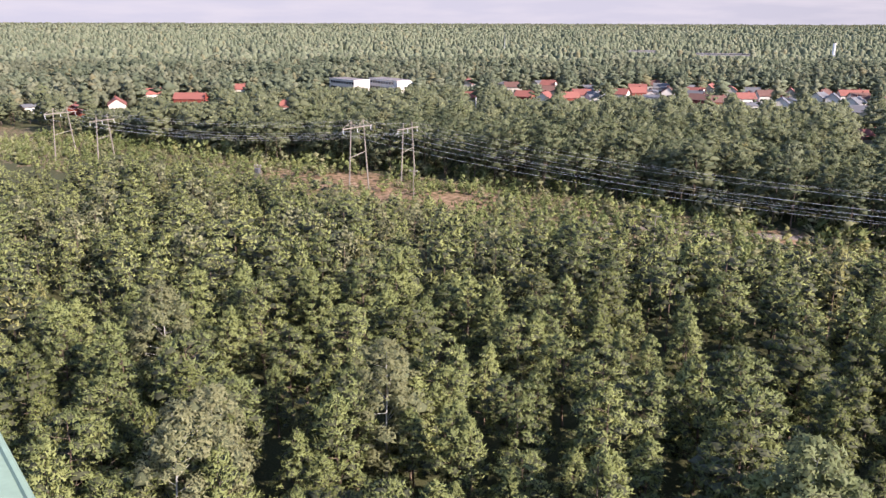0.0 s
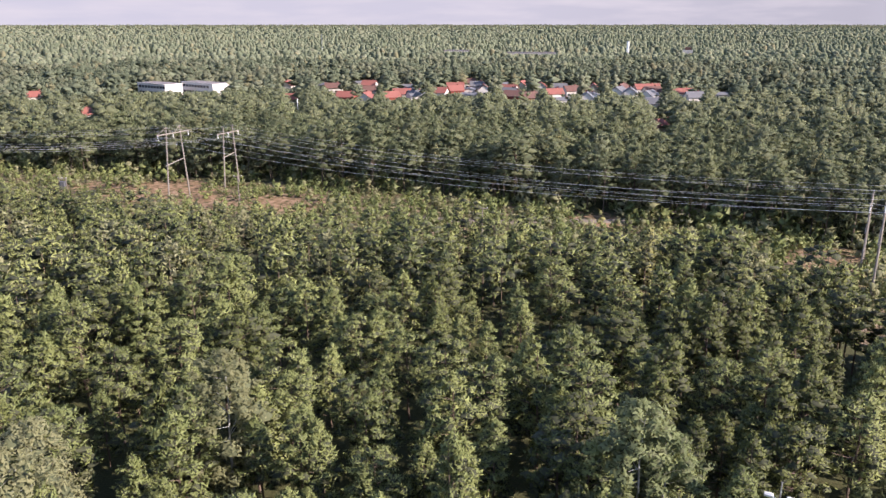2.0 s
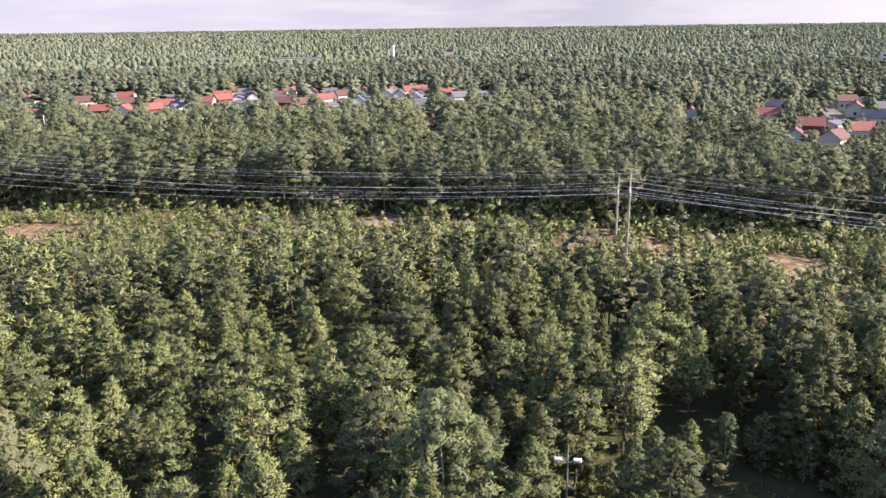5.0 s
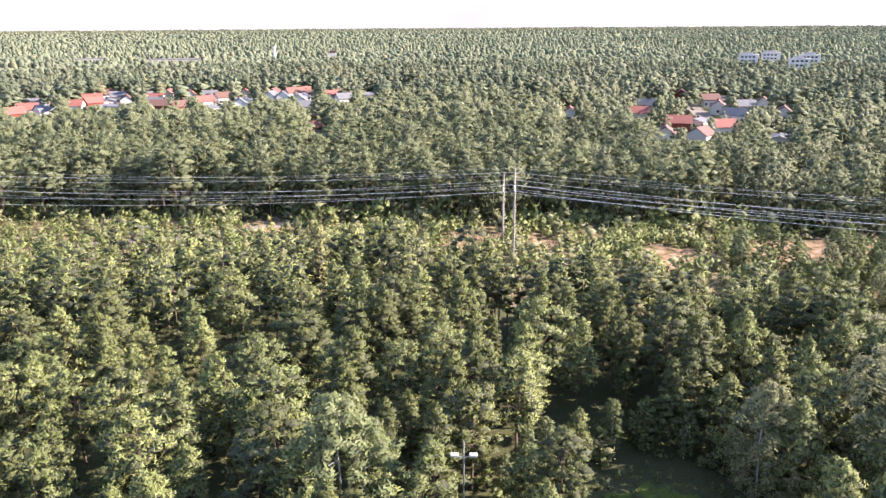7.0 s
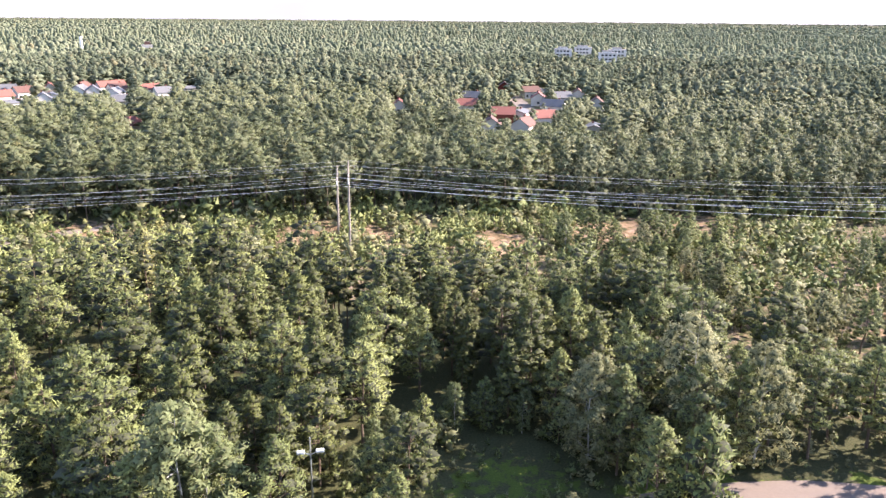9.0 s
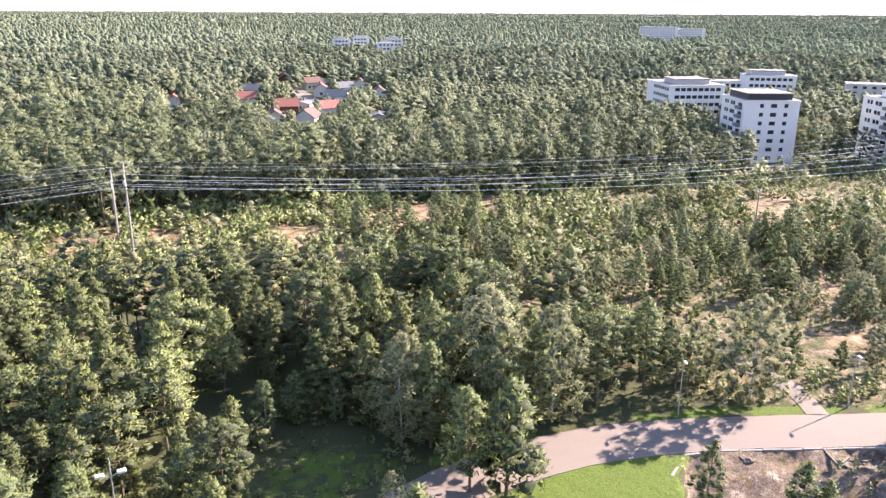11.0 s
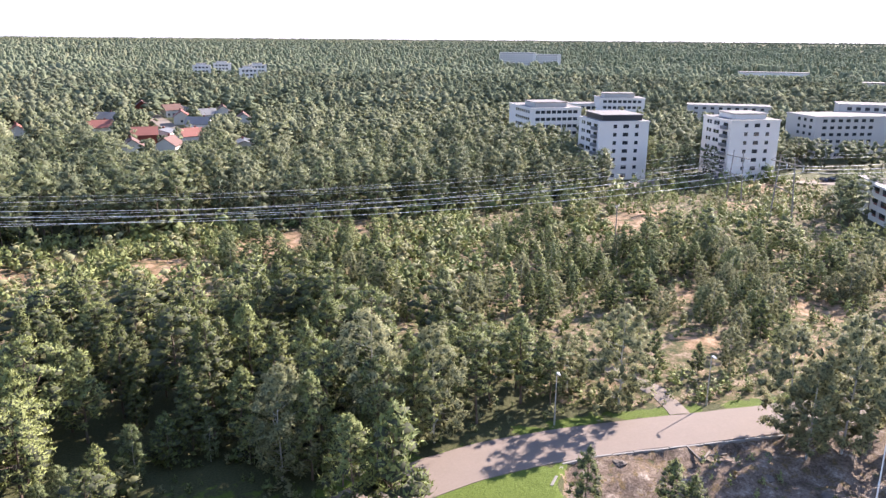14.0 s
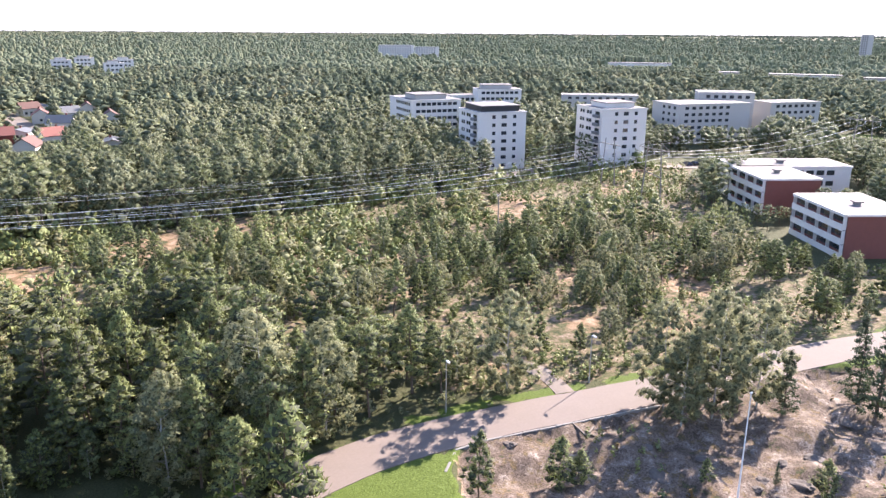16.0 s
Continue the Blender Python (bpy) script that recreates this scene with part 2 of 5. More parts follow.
def box(bm, x0, y0, z0, x1, y1, z1, bevel=0.0):
    r = bmesh.ops.create_cube(bm, size=1.0)
    bmesh.ops.scale(bm, vec=(x1 - x0, y1 - y0, z1 - z0), verts=r["verts"])
    bmesh.ops.translate(bm, vec=((x0 + x1) / 2, (y0 + y1) / 2, (z0 + z1) / 2), verts=r["verts"])
    if bevel:
        es = list({e for v in r["verts"] for e in v.link_edges})
        bmesh.ops.bevel(bm, geom=es, offset=bevel, segments=1, affect="EDGES")
    return bm


def rod(bm, a, b, r0, r1=None, sides=8, caps=True):
    """A tapered round bar from a to b."""
    a, b = Vector(a), Vector(b)
    r1 = r0 if r1 is None else r1
    q = (b - a).to_track_quat("Z", "Y")
    rings = []
    for c, r in ((a, r0), (b, r1)):
        rings.append([bm.verts.new(c + q @ Vector((r * math.cos(k * math.tau / sides), r * math.sin(k * math.tau / sides), 0))) for k in range(sides)])
    for k in range(sides):
        bm.faces.new((rings[0][k], rings[0][(k + 1) % sides], rings[1][(k + 1) % sides], rings[1][k]))
    if caps:
        bm.faces.new(rings[0][::-1])
        bm.faces.new(rings[1])
    return bm


def raw_mesh(name, verts, tris, materials, mat_index=None, normals=None):
    """A mesh from whole arrays of corners and triangles."""
    me = bpy.data.meshes.new(name)
    n, k = len(verts), len(tris)
    me.vertices.add(n)
    me.vertices.foreach_set("co", np.ascontiguousarray(verts, dtype=np.float32).ravel())
    me.loops.add(3 * k)
    me.loops.foreach_set("vertex_index", np.ascontiguousarray(tris, dtype=np.int32).ravel())
    me.polygons.add(k)
    me.polygons.foreach_set("loop_start", np.arange(0, 3 * k, 3, dtype=np.int32))
    for m in materials:
        me.materials.append(m)
    if mat_index is not None:
        me.polygons.foreach_set("material_index", np.ascontiguousarray(mat_index, dtype=np.int32))
    if normals is not None:
        att = me.attributes.new("custom_normal", "FLOAT_VECTOR", "POINT")
        att.data.foreach_set("vector", np.ascontiguousarray(normals, dtype=np.float32).ravel())
    me.update(calc_edges=True)
    return me


# ---------------------------------------------------------------- plan of the place
ROAD = np.array([(150, 8), (121, 24), (111, 29), (97, 35), (84.6, 40.6), (75, 45.2), (67, 49.2), (60, 52.2), (51.6, 55.2), (44, 56.4), (35, 56.6), (26, 55), (18, 50.5), (10, 43), (4, 34)], float)
FAR_EDGE = np.array([(-420, 140), (-330, 150), (-216, 164), (-138, 180), (-84, 187), (-30, 181), (27, 177), (58, 171), (106, 159), (145, 150), (184, 142), (225, 137), (262, 118), (330, 70)], float)
NEAR_EDGE = np.array([(-420, 90), (-330, 100), (-252, 111), (-183, 114), (-139, 112), (-115, 111), (-92, 122), (-60, 128), (-25, 133), (5, 124), (29, 114), (52, 106), (62, 92), (66, 74), (70, 58)], float)
ROCK = np.array([(46, 30), (52, 44), (56.5, 48.5), (61, 50), (67, 48), (75, 44), (84.6, 39.4), (97, 33), (108, 27), (120, 17), (128, 6), (110, -6), (70, -4), (50, 12)], float)
LAWN = np.array([(39, 52.6), (47, 52.6), (52, 51.2), (57.2, 48.9), (53.5, 46.6), (50, 42), (42, 40), (30, 42), (24, 46), (30, 51.5)], float)
GLADE = np.array([(10, 54.5), (11.5, 64), (14, 69.5), (22, 73), (29, 69), (33, 63), (38, 60.6), (34, 59.6), (24, 57.6), (14, 52), (8, 48)], float)


def inside(poly, x, y):
    """Which of the points lie in the polygon."""
    c = np.zeros(np.shape(x), bool)
    px, py = poly[:, 0], poly[:, 1]
    j = len(poly) - 1
    for i in range(len(poly)):
        hit = (py[i] > y) != (py[j] > y)
        with np.errstate(divide="ignore", invalid="ignore"):
            c ^= hit & (x < (px[j] - px[i]) * (y - py[i]) / (py[j] - py[i] + 1e-12) + px[i])
        j = i
    return c


def along(line, x, y):
    """Distance of the points from a polyline."""
    best = np.full(np.shape(x), 1e9)
    for (ax, ay), (bx, by) in zip(line[:-1], line[1:]):
        dx, dy = bx - ax, by - ay
        s = np.clip(((x - ax) * dx + (y - ay) * dy) / (dx * dx + dy * dy), 0, 1)
        best = np.minimum(best, np.hypot(x - ax - s * dx, y - ay - s * dy))
    return best


def smooth(a, b, v):
    s = np.clip((v - a) / (b - a), 0, 1)
    return s * s * (3 - 2 * s)


def waves(x, y, scale, seed):
    """Cheap smooth noise, about -1 to 1."""
    r = np.random.RandomState(seed)
    v = np.zeros(np.shape(x))
    for k in range(9):
        a, p, f = r.uniform(0, math.tau), r.uniform(0, math.tau), r.uniform(0.6, 1.7) / scale
        v = v + np.sin((x * math.cos(a) + y * math.sin(a)) * f * math.tau + p)
    return v / 4.0


def lumps(x, y, scale, seed, octaves=4):
    """Fractal lattice noise, 0 to 1."""
    table = np.random.RandomState(seed).uniform(size=(64, 64))
    v, amp, total = np.zeros(np.shape(x)), 1.0, 0.0
    for k in range(octaves):
        u, w = np.asarray(x) / scale * 2 ** k + 7.3 * k, np.asarray(y) / scale * 2 ** k + 3.1 * k
        i, j = np.floor(u).astype(int), np.floor(w).astype(int)
        fu, fw = u - i, w - j
        fu, fw = fu * fu * (3 - 2 * fu), fw * fw * (3 - 2 * fw)
        a, b = table[i % 64, j % 64], table[(i + 1) % 64, j % 64]
        c, d = table[i % 64, (j + 1) % 64], table[(i + 1) % 64, (j + 1) % 64]
        v += amp * ((a * (1 - fu) + b * fu) * (1 - fw) + (c * (1 - fu) + d * fu) * fw)
        total += amp
        amp *= 0.5
    return v / total


def far_edge_y(x):
    return np.interp(x, FAR_EDGE[:, 0], FAR_EDGE[:, 1])


def near_edge_y(x):
    return np.interp(x, NEAR_EDGE[:-3, 0], NEAR_EDGE[:-3, 1])


OPEN_RIGHT = np.array([(29, 115), (50, 105), (60, 90), (66, 74), (68, 57), (78, 50), (100, 38), (125, 27), (150, 12), (175, 30), (158, 38), (172, 58), (200, 84), (262, 118), (225, 137), (145, 150), (58, 171), (27, 178)], float)


def in_corridor(x, y):
    band = (y < far_edge_y(x)) & (y > near_edge_y(x)) & (x < 40)
    return band | inside(OPEN_RIGHT, x, y)


def ground_z(x, y):
    """Height of the ground: level, with a rocky shelf below the road and rough outcrops."""
    x, y = np.asarray(x, float), np.asarray(y, float)
    r = np.hypot(x, y)
    d_road = along(ROAD, x, y)
    rock = inside(ROCK, x, y) * smooth(3.7, 4.6, d_road)
    rough = np.abs(lumps(x, y, 9, 3, 5) - 0.5) * 5.0 + (lumps(x * 0.8 + y * 0.6, (y * 0.8 - x * 0.6) * 2.2, 4, 4, 3) - 0.5) * 0.8
    z = rock * (-1.35 + rough)
    open_rock = in_corridor(x, y) * smooth(5, 12, d_road)
    z = z + open_rock * (waves(x, y, 22, 5) * 0.5)
    z = z + smooth(300, 900, r) * waves(x, y, 400, 6) * 1.5
    # the land lifts very slightly towards the far horizon
    z = z + 34.0 * smooth(1500, 4600, r)
    z = np.where(d_road < 4.2, np.minimum(z, -0.03), z)
    return z


PATCHES = [(-163, 159, 17), (-186, 153, 7), (-141, 151, 11), (-122, 160, 12), (-42, 176, 10), (8, 162, 9), (22, 160, 7), (47, 149, 9), (76, 152, 15), (94, 158, 9), (92, 94, 7), (81, 66, 5), (79, 59, 4),
           (145, 66, 7), (155, 118, 14), (170, 122, 9), (198, 110, 8), (150, 108, 8), (118, 76, 7), (130, 55, 7), (108, 105, 6), (230, 120, 10), (100, 60, 5), (112, 48, 6)]


def cover_of(x, y):
    """Shares of bare rock, grass and heath."""
    rock = inside(ROCK, x, y) * 0.85
    ragged = lumps(x, y, 10, 77, 4)
    for px, py, pr in PATCHES:
        rock = np.maximum(rock, 0.72 * (1 - smooth(0.45 * pr, 1.35 * pr, np.hypot(x - px, y - py) / (0.62 + 1.0 * ragged))))
    d = along(ROAD, x, y)
    fields = np.zeros(np.shape(x))
    for px, py, pr in ((380, 90, 16), (360, 96, 12), (270, 108, 9)):
        fields = np.maximum(fields, 1 - smooth(0.8 * pr, 1.1 * pr, np.hypot(x - px, y - py)))
    verge = (1 - smooth(4.0, 7.0, d)) * (0.25 + 0.75 * (lumps(x, y, 7, 78, 2) > 0.5))
    grass = np.maximum(np.maximum(np.maximum(inside(GLADE, x, y) * (0.22 + 0.3 * smooth(0.5, 5, along(np.vstack([GLADE, GLADE[:1]]), x, y))), inside(LAWN, x, y) * 1.5), verge * ~inside(ROCK, x, y)), fields)
    heath = in_corridor(x, y) * 0.9
    return rock, grass, heath


def build_ground():
    ang = np.radians(np.concatenate([np.arange(-75, 95, 0.45), np.arange(95, 285, 5.0)]))   # from +y towards +x is negative
    rad = np.concatenate([[0.0, 4, 10, 18, 26, 34, 40], np.arange(44, 130, 0.9), np.geomspace(131, 4900, 120)])
    g_a, g_r = np.meshgrid(ang, rad, indexing="ij")
    # angle 0 looks along +y, positive to the right
    ang_r = -g_a
    x, y = g_r * np.sin(-ang_r), g_r * np.cos(ang_r)
    z = ground_z(x, y)
    na, nr = x.shape
    verts = np.stack([x, y, z], 2).reshape(-1, 3)
    i, j = np.meshgrid(np.arange(na), np.arange(nr - 1), indexing="ij")
    k = (i + 1) % na
    a, b, c, d = i * nr + j, i * nr + j + 1, k * nr + j + 1, k * nr + j
    tris = np.concatenate([np.stack([a, c, b], 2).reshape(-1, 3), np.stack([a, d, c], 2).reshape(-1, 3)])
    me = raw_mesh("ground", verts, tris, [M["ground"]])
    att = me.color_attributes.new("cover", "FLOAT_COLOR", "POINT")
    rock, grass, heath = cover_of(verts[:, 0], verts[:, 1])
    col = np.stack([rock, grass, heath, np.ones_like(rock)], 1).astype(np.float32)
    att.data.foreach_set("color", col.ravel())
    warm = me.attributes.new("warm", "FLOAT", "POINT")
    warm.data.foreach_set("value", (~inside(ROCK, verts[:, 0], verts[:, 1])).astype(np.float32))
    me.polygons.foreach_set("use_smooth", np.ones(len(tris), bool))
    # faces look up
    if me.polygons[len(tris) // 2].normal.z < 0:
        me.flip_normals()
    return tagged(new("ground", me), "forest floor, dry heath and bare rock reaching the horizon", "ground", kind="structure")


build_ground()


def build_sky_band():
    """A low ring of pale cloud round the whole horizon, far behind the woods."""
    bm = bmesh.new()
    rings = [[bm.verts.new((4860 * math.sin(k * math.tau / 96), 4860 * math.cos(k * math.tau / 96), z)) for k in range(96)] for z in (-20, 620)]
    for k in range(96):
        q = (k + 1) % 96
        bm.faces.new((rings[0][k], rings[1][k], rings[1][q], rings[0][q]))
    return tagged(part("backdrop", bm, M["sky"]), "pale hazy cloud bank low over the horizon", "sky", kind="structure")


build_sky_band()


def ribbon(name, line, width, lift, material, label, category):
    """A strip along a polyline, slightly crowned."""
    pts = []
    for (ax, ay), (bx, by) in zip(line[:-1], line[1:]):
        n = max(2, int(math.hypot(bx - ax, by - ay) / 1.5))
        pts += [Vector((ax + (bx - ax) * k / n, ay + (by - ay) * k / n, 0)) for k in range(n)]
    pts.append(Vector((*line[-1], 0)))
    for _ in range(6):
        pts = [pts[0]] + [(pts[i - 1] + pts[i] * 2 + pts[i + 1]) / 4 for i in range(1, len(pts) - 1)] + [pts[-1]]
    bm = bmesh.new()
    rows = []
    for i, p in enumerate(pts):
        t = (pts[min(i + 1, len(pts) - 1)] - pts[max(i - 1, 0)]).normalized()
        side = Vector((-t.y, t.x, 0))
        wob = noise.noise(p * 0.3) * 0.18
        row = []
        for s in (-1.01, -1, -0.5, 0, 0.5, 1, 1.01):
            q = p + side * (s * (width / 2 + (wob if abs(s) == 1 else 0)))
            base = max(0.0, float(ground_z(q.x, q.y)))
            row.append(bm.verts.new((q.x, q.y, base + lift + 0.06 * (1 - s * s) - (0.5 if abs(s) > 1 else 0))))
        rows.append(row)
    for a, b in zip(rows[:-1], rows[1:]):
        for k in range(6):
            bm.faces.new((a[k], a[k + 1], b[k + 1], b[k]))
    bmesh.ops.recalc_face_normals(bm, faces=bm.faces)
    ob = part(name, bm, material)
    return tagged(ob, label, category, kind="structure")


ribbon("road", ROAD, 6.9, 0.03, M["asphalt"], "pale worn asphalt road crossing the clearing", "road")

M["gravel"] = plain("pale_gravel", (0.25, 0.20, 0.16), 0.95, grain=4, amount=0.3, relief=0.02)
ribbon("footpath", np.array([(77.4, 47.9), (79.0, 50.2), (80.4, 53.0), (79.5, 58.0), (82, 66)], float), 2.8, 0.05, M["gravel"], "pale gravel footpath leaving the road", "footpath")
ribbon("side_road", np.array([(-82, 160), (-60, 166), (-44, 174), (-30, 184), (-22, 200)], float), 4.5, 0.05, M["gravel"], "gravel track crossing the power line clearing", "road")
ribbon("side_road", np.array([(170, 168), (196, 151), (214, 148), (246, 126), (262, 106), (310, 84)], float), 6.0, 0.05, M["gravel"], "pale access road in front of the tower blocks", "road")
ribbon("street", np.array([(118, 312), (126, 345), (134, 385), (141, 420), (150, 470)], float), 9.0, 0.05, M["gravel"], "pale residential street between houses", "street")

# ---------------------------------------------------------------- trees
RS = np.random.RandomState(11)


def tufts(centres, normals, size, blades, rs, slim=0.26, rise=0.35, crisp=0.4):
    """Thin pointed sprays on the skin of leaf pads: they lie along the skin, lift a little off it and face outwards."""
    n = len(centres) * blades
    nm = np.repeat(normals, blades, 0)
    c = np.repeat(centres, blades, 0) + rs.normal(size=(n, 3)) * size * 0.35
    d = rs.normal(size=(n, 3))
    d -= nm * (d * nm).sum(1)[:, None] * 0.6
    d[:, 2] += rise
    d /= np.linalg.norm(d, axis=1)[:, None]
    d = d + nm * rs.uniform(0.1, 0.8, (n, 1))
    d /= np.linalg.norm(d, axis=1)[:, None]
    s = np.cross(nm + rs.normal(size=(n, 3)) * 0.3, d)
    s /= np.linalg.norm(s, axis=1)[:, None] + 1e-9
    ln = size * rs.uniform(0.65, 1.35, (n, 1))
    wd = ln * slim * rs.uniform(0.7, 1.3, (n, 1))
    v = np.stack([c - d * ln * 0.35 + s * wd, c - d * ln * 0.35 - s * wd, c + d * ln], 1).reshape(-1, 3)
    flat = np.cross(d, s)
    flat *= np.sign((flat * nm).sum(1))[:, None]
    soft = nm * (1 - 0.5 * crisp) + flat * crisp
    soft /= np.linalg.norm(soft, axis=1)[:, None] + 1e-9
    return v, np.arange(len(v)).reshape(-1, 3), np.repeat(soft, 3, 0)


#      crown base, half width, share of the pads' height to their width, lift of the branches, lift of the sprays
HABIT = {"pine": (0.20, 0.245, 0.52, 0.16, 0.45), "round": (0.32, 0.255, 0.50, 0.10, 0.35), "young": (0.05, 0.330, 0.62, 0.18, 0.45), "birch": (0.10, 0.265, 0.95, -0.18, -0.35),
         "broad": (0.06, 0.205, 0.85, 0.10, 0.2), "spruce": (0.05, 0.190, 0.42, -0.30, 0.0), "shrub": (0.08, 0.40, 0.8, 0.1, 0.5)}


def outline(kind, f):
    """Half width of a crown at the share f of its height."""
    if kind == "spruce":
        return (1 - f) ** 0.85 * np.minimum(1, 0.55 + 3 * f)
    if kind == "round":
        return np.sqrt(np.clip(1 - (np.abs(f - 0.42) / 0.60) ** 2.2, 0.02, 1))
    if kind in ("pine", "young"):
        return (1 - f) ** 0.62 * np.minimum(1, 0.62 + 1.7 * f)
    return np.sin(np.pi * np.clip(f * 0.86 + 0.11, 0, 1)) ** 0.62


def pads_of(kind, h, rs, n_pad, swell=1.0):
    """Places and radii of the leaf pads at the ends of the branches of one crown."""
    lo, wide, flat, lift, _ = HABIT[kind]
    wide *= h
    k = np.arange(n_pad)
    f = (k + rs.uniform(0, 1, n_pad)) / n_pad
    if kind in ("pine", "spruce", "young"):
        tiers = max(4, n_pad // 5)
        f = 0.45 * f + 0.55 * (np.floor(f * tiers) + 0.5) / tiers
    prof = outline(kind, f)
    a = k * 2.4 + rs.uniform(-0.7, 0.7, n_pad)
    side = 1 + 0.22 * np.cos(a - rs.uniform(0, math.tau))
    reach = wide * prof * np.sqrt(rs.uniform(0.16, 1.0, n_pad)) * side * rs.uniform(0.85, 1.15, n_pad)
    r = swell * wide * 2.2 / math.sqrt(n_pad) * rs.uniform(0.65, 1.25, n_pad) * (0.55 + 0.45 * prof)
    lean = rs.normal(size=2) * 0.025
    z = h * (lo + (0.965 - lo) * f) + reach * lift
    c = np.stack([np.cos(a) * reach + lean[0] * z, np.sin(a) * reach + lean[1] * z, z], 1)
    c[-1] = (lean[0] * h, lean[1] * h, h * 0.965)
    radii = np.stack([r, r, r * flat], 1)
    if kind in ("pine", "young", "spruce"):
        radii[-1] = (0.45 * r.mean(), 0.45 * r.mean(), 0.8 * r.mean())
    return c, radii


def lumps_in(c, radii, fill, rs, rough=0.3):
    """The dense inside of every pad: a ragged eight-sided lump within its skin."""
    dirs = np.array([(1, 0, 0), (0, 1, 0), (-1, 0, 0), (0, -1, 0), (0, 0, 1), (0, 0, -1)], float)
    tri = np.array([(0, 1, 4), (1, 2, 4), (2, 3, 4), (3, 0, 4), (1, 0, 5), (2, 1, 5), (3, 2, 5), (0, 3, 5)])
    n = len(c)
    a = rs.uniform(0, math.tau, n)
    x = dirs[None, :, 0] * np.cos(a)[:, None] - dirs[None, :, 1] * np.sin(a)[:, None]
    y = dirs[None, :, 0] * np.sin(a)[:, None] + dirs[None, :, 1] * np.cos(a)[:, None]
    d = np.stack([x, y, np.repeat(dirs[None, :, 2], n, 0)], 2)
    v = c[:, None] + (d + rs.normal(size=d.shape) * 0.16) * radii[:, None] * fill * rs.uniform(0.75, 1.25, (n, 6, 1))
    nm = d + rs.normal(size=d.shape) * rough
    nm /= np.linalg.norm(nm, axis=2)[..., None]
    return v.reshape(-1, 3), (tri[None] + 6 * np.arange(n)[:, None, None]).reshape(-1, 3), nm.reshape(-1, 3)


def joined(a, b):
    return np.concatenate([a[0], b[0]]), np.concatenate([a[1], b[1] + len(a[0])]), np.concatenate([a[2], b[2]])


def tree_arrays(kind, h, seed, n_pad, sprays, size, fill=0.62, swell=1.0, slim=0.26, rough=0.2, crisp=0.24):
    """A crown: the lumps inside the pads first, then the leaf sprays. Returns corners, triangles, normals, triangles of the inside, height."""
    rs = np.random.RandomState(seed)
    c, radii = pads_of(kind, h, rs, n_pad, swell)
    lo, wide = HABIT[kind][0], HABIT[kind][1] * h
    v, t, nm = lumps_in(c, radii, fill, rs, rough)
    whole = np.concatenate([v[:, :2] / wide, (v[:, 2:] - h * (0.40 + 0.5 * lo)) / (h * (0.6 - 0.5 * lo))], 1)
    nm = 0.5 * nm + 0.7 * whole / (np.linalg.norm(whole, axis=1)[:, None] + 0.2)
    inner = v, t, nm / np.linalg.norm(nm, axis=1)[:, None]
    if not sprays:
        return (*inner, 0, h)
    n = n_pad * sprays
    way = rs.normal(size=(n, 3))
    way /= np.linalg.norm(way, axis=1)[:, None]
    way[:, 2] = np.abs(way[:, 2]) * np.where(rs.uniform(size=n) < 0.14, -0.6, 1.0)
    rr = np.repeat(radii, sprays, 0)
    p = np.repeat(c, sprays, 0) + way * rr * rs.uniform(0.7, 1.1, (n, 1))
    out = way / rr
    out /= np.linalg.norm(out, axis=1)[:, None]
    whole = np.concatenate([p[:, :2] / wide, (p[:, 2:] - h * (0.45 + 0.5 * lo)) / (h * (0.55 - 0.5 * lo))], 1)
    out = 0.75 * out + 0.7 * whole / (np.linalg.norm(whole, axis=1)[:, None] + 0.3)
    out /= np.linalg.norm(out, axis=1)[:, None] + 1e-9
    return (*joined(inner, tufts(p, out, size, 1, rs, slim, HABIT[kind][4], crisp)), len(inner[1]), h)


def lump_tree(h, w, seed, around=6):
    """A canopy lump for woods near the horizon: a low ragged dome."""
    rs = np.random.RandomState(seed)
    a = np.arange(around) * math.tau / around
    rim = np.stack([np.cos(a) * w, np.sin(a) * w, np.full(around, 0.25 * h)], 1) * rs.uniform(0.85, 1.15, (around, 1))
    mid = np.stack([np.cos(a + 0.4) * w * 0.62, np.sin(a + 0.4) * w * 0.62, np.full(around, 0.88 * h)], 1) * rs.uniform(0.9, 1.08, (around, 1))
    v = np.concatenate([rim, mid, [(0, 0, h)]])
    t = []
    for k in range(around):
        q = (k + 1) % around
        t += [(k, q, around + k), (q, around + q, around + k), (around + k, around + q, 2 * around)]
    n = np.concatenate([rim / w * (1, 1, 0), mid / w * (1, 1, 0), [(0, 0, 1)]]) + (0, 0, 0.2) + rs.normal(size=v.shape) * 0.14
    return v, np.array(t), n / np.linalg.norm(n, axis=1)[:, None], 0, h


def trunk_mesh(name, h, r, material, seed, pads, every=2):
    """A slightly bent tapered trunk and the limbs that carry the pads."""
    rs = random.Random(seed)
    bm = bmesh.new()
    p, rad = Vector((0, 0, -0.3)), r
    steps = 6
    for k in range(steps):
        q = Vector((rs.uniform(-1, 1) * 0.010 * h, rs.uniform(-1, 1) * 0.010 * h, h * 0.95 * (k + 1) / steps))
        r1 = r * (1 - 0.88 * (k + 1) / steps)
        rod(bm, p, q, rad, r1, 7, False)
        p, rad = q, r1
    for c in pads[::every]:
        reach = math.hypot(c[0], c[1])
        z = max(0.1 * h, c[2] - 0.45 * reach)
        rod(bm, (0, 0, z), c, r * 0.34 * (1.2 - z / h), r * 0.10, 4, False)
    return mesh_of(name, bm, material)


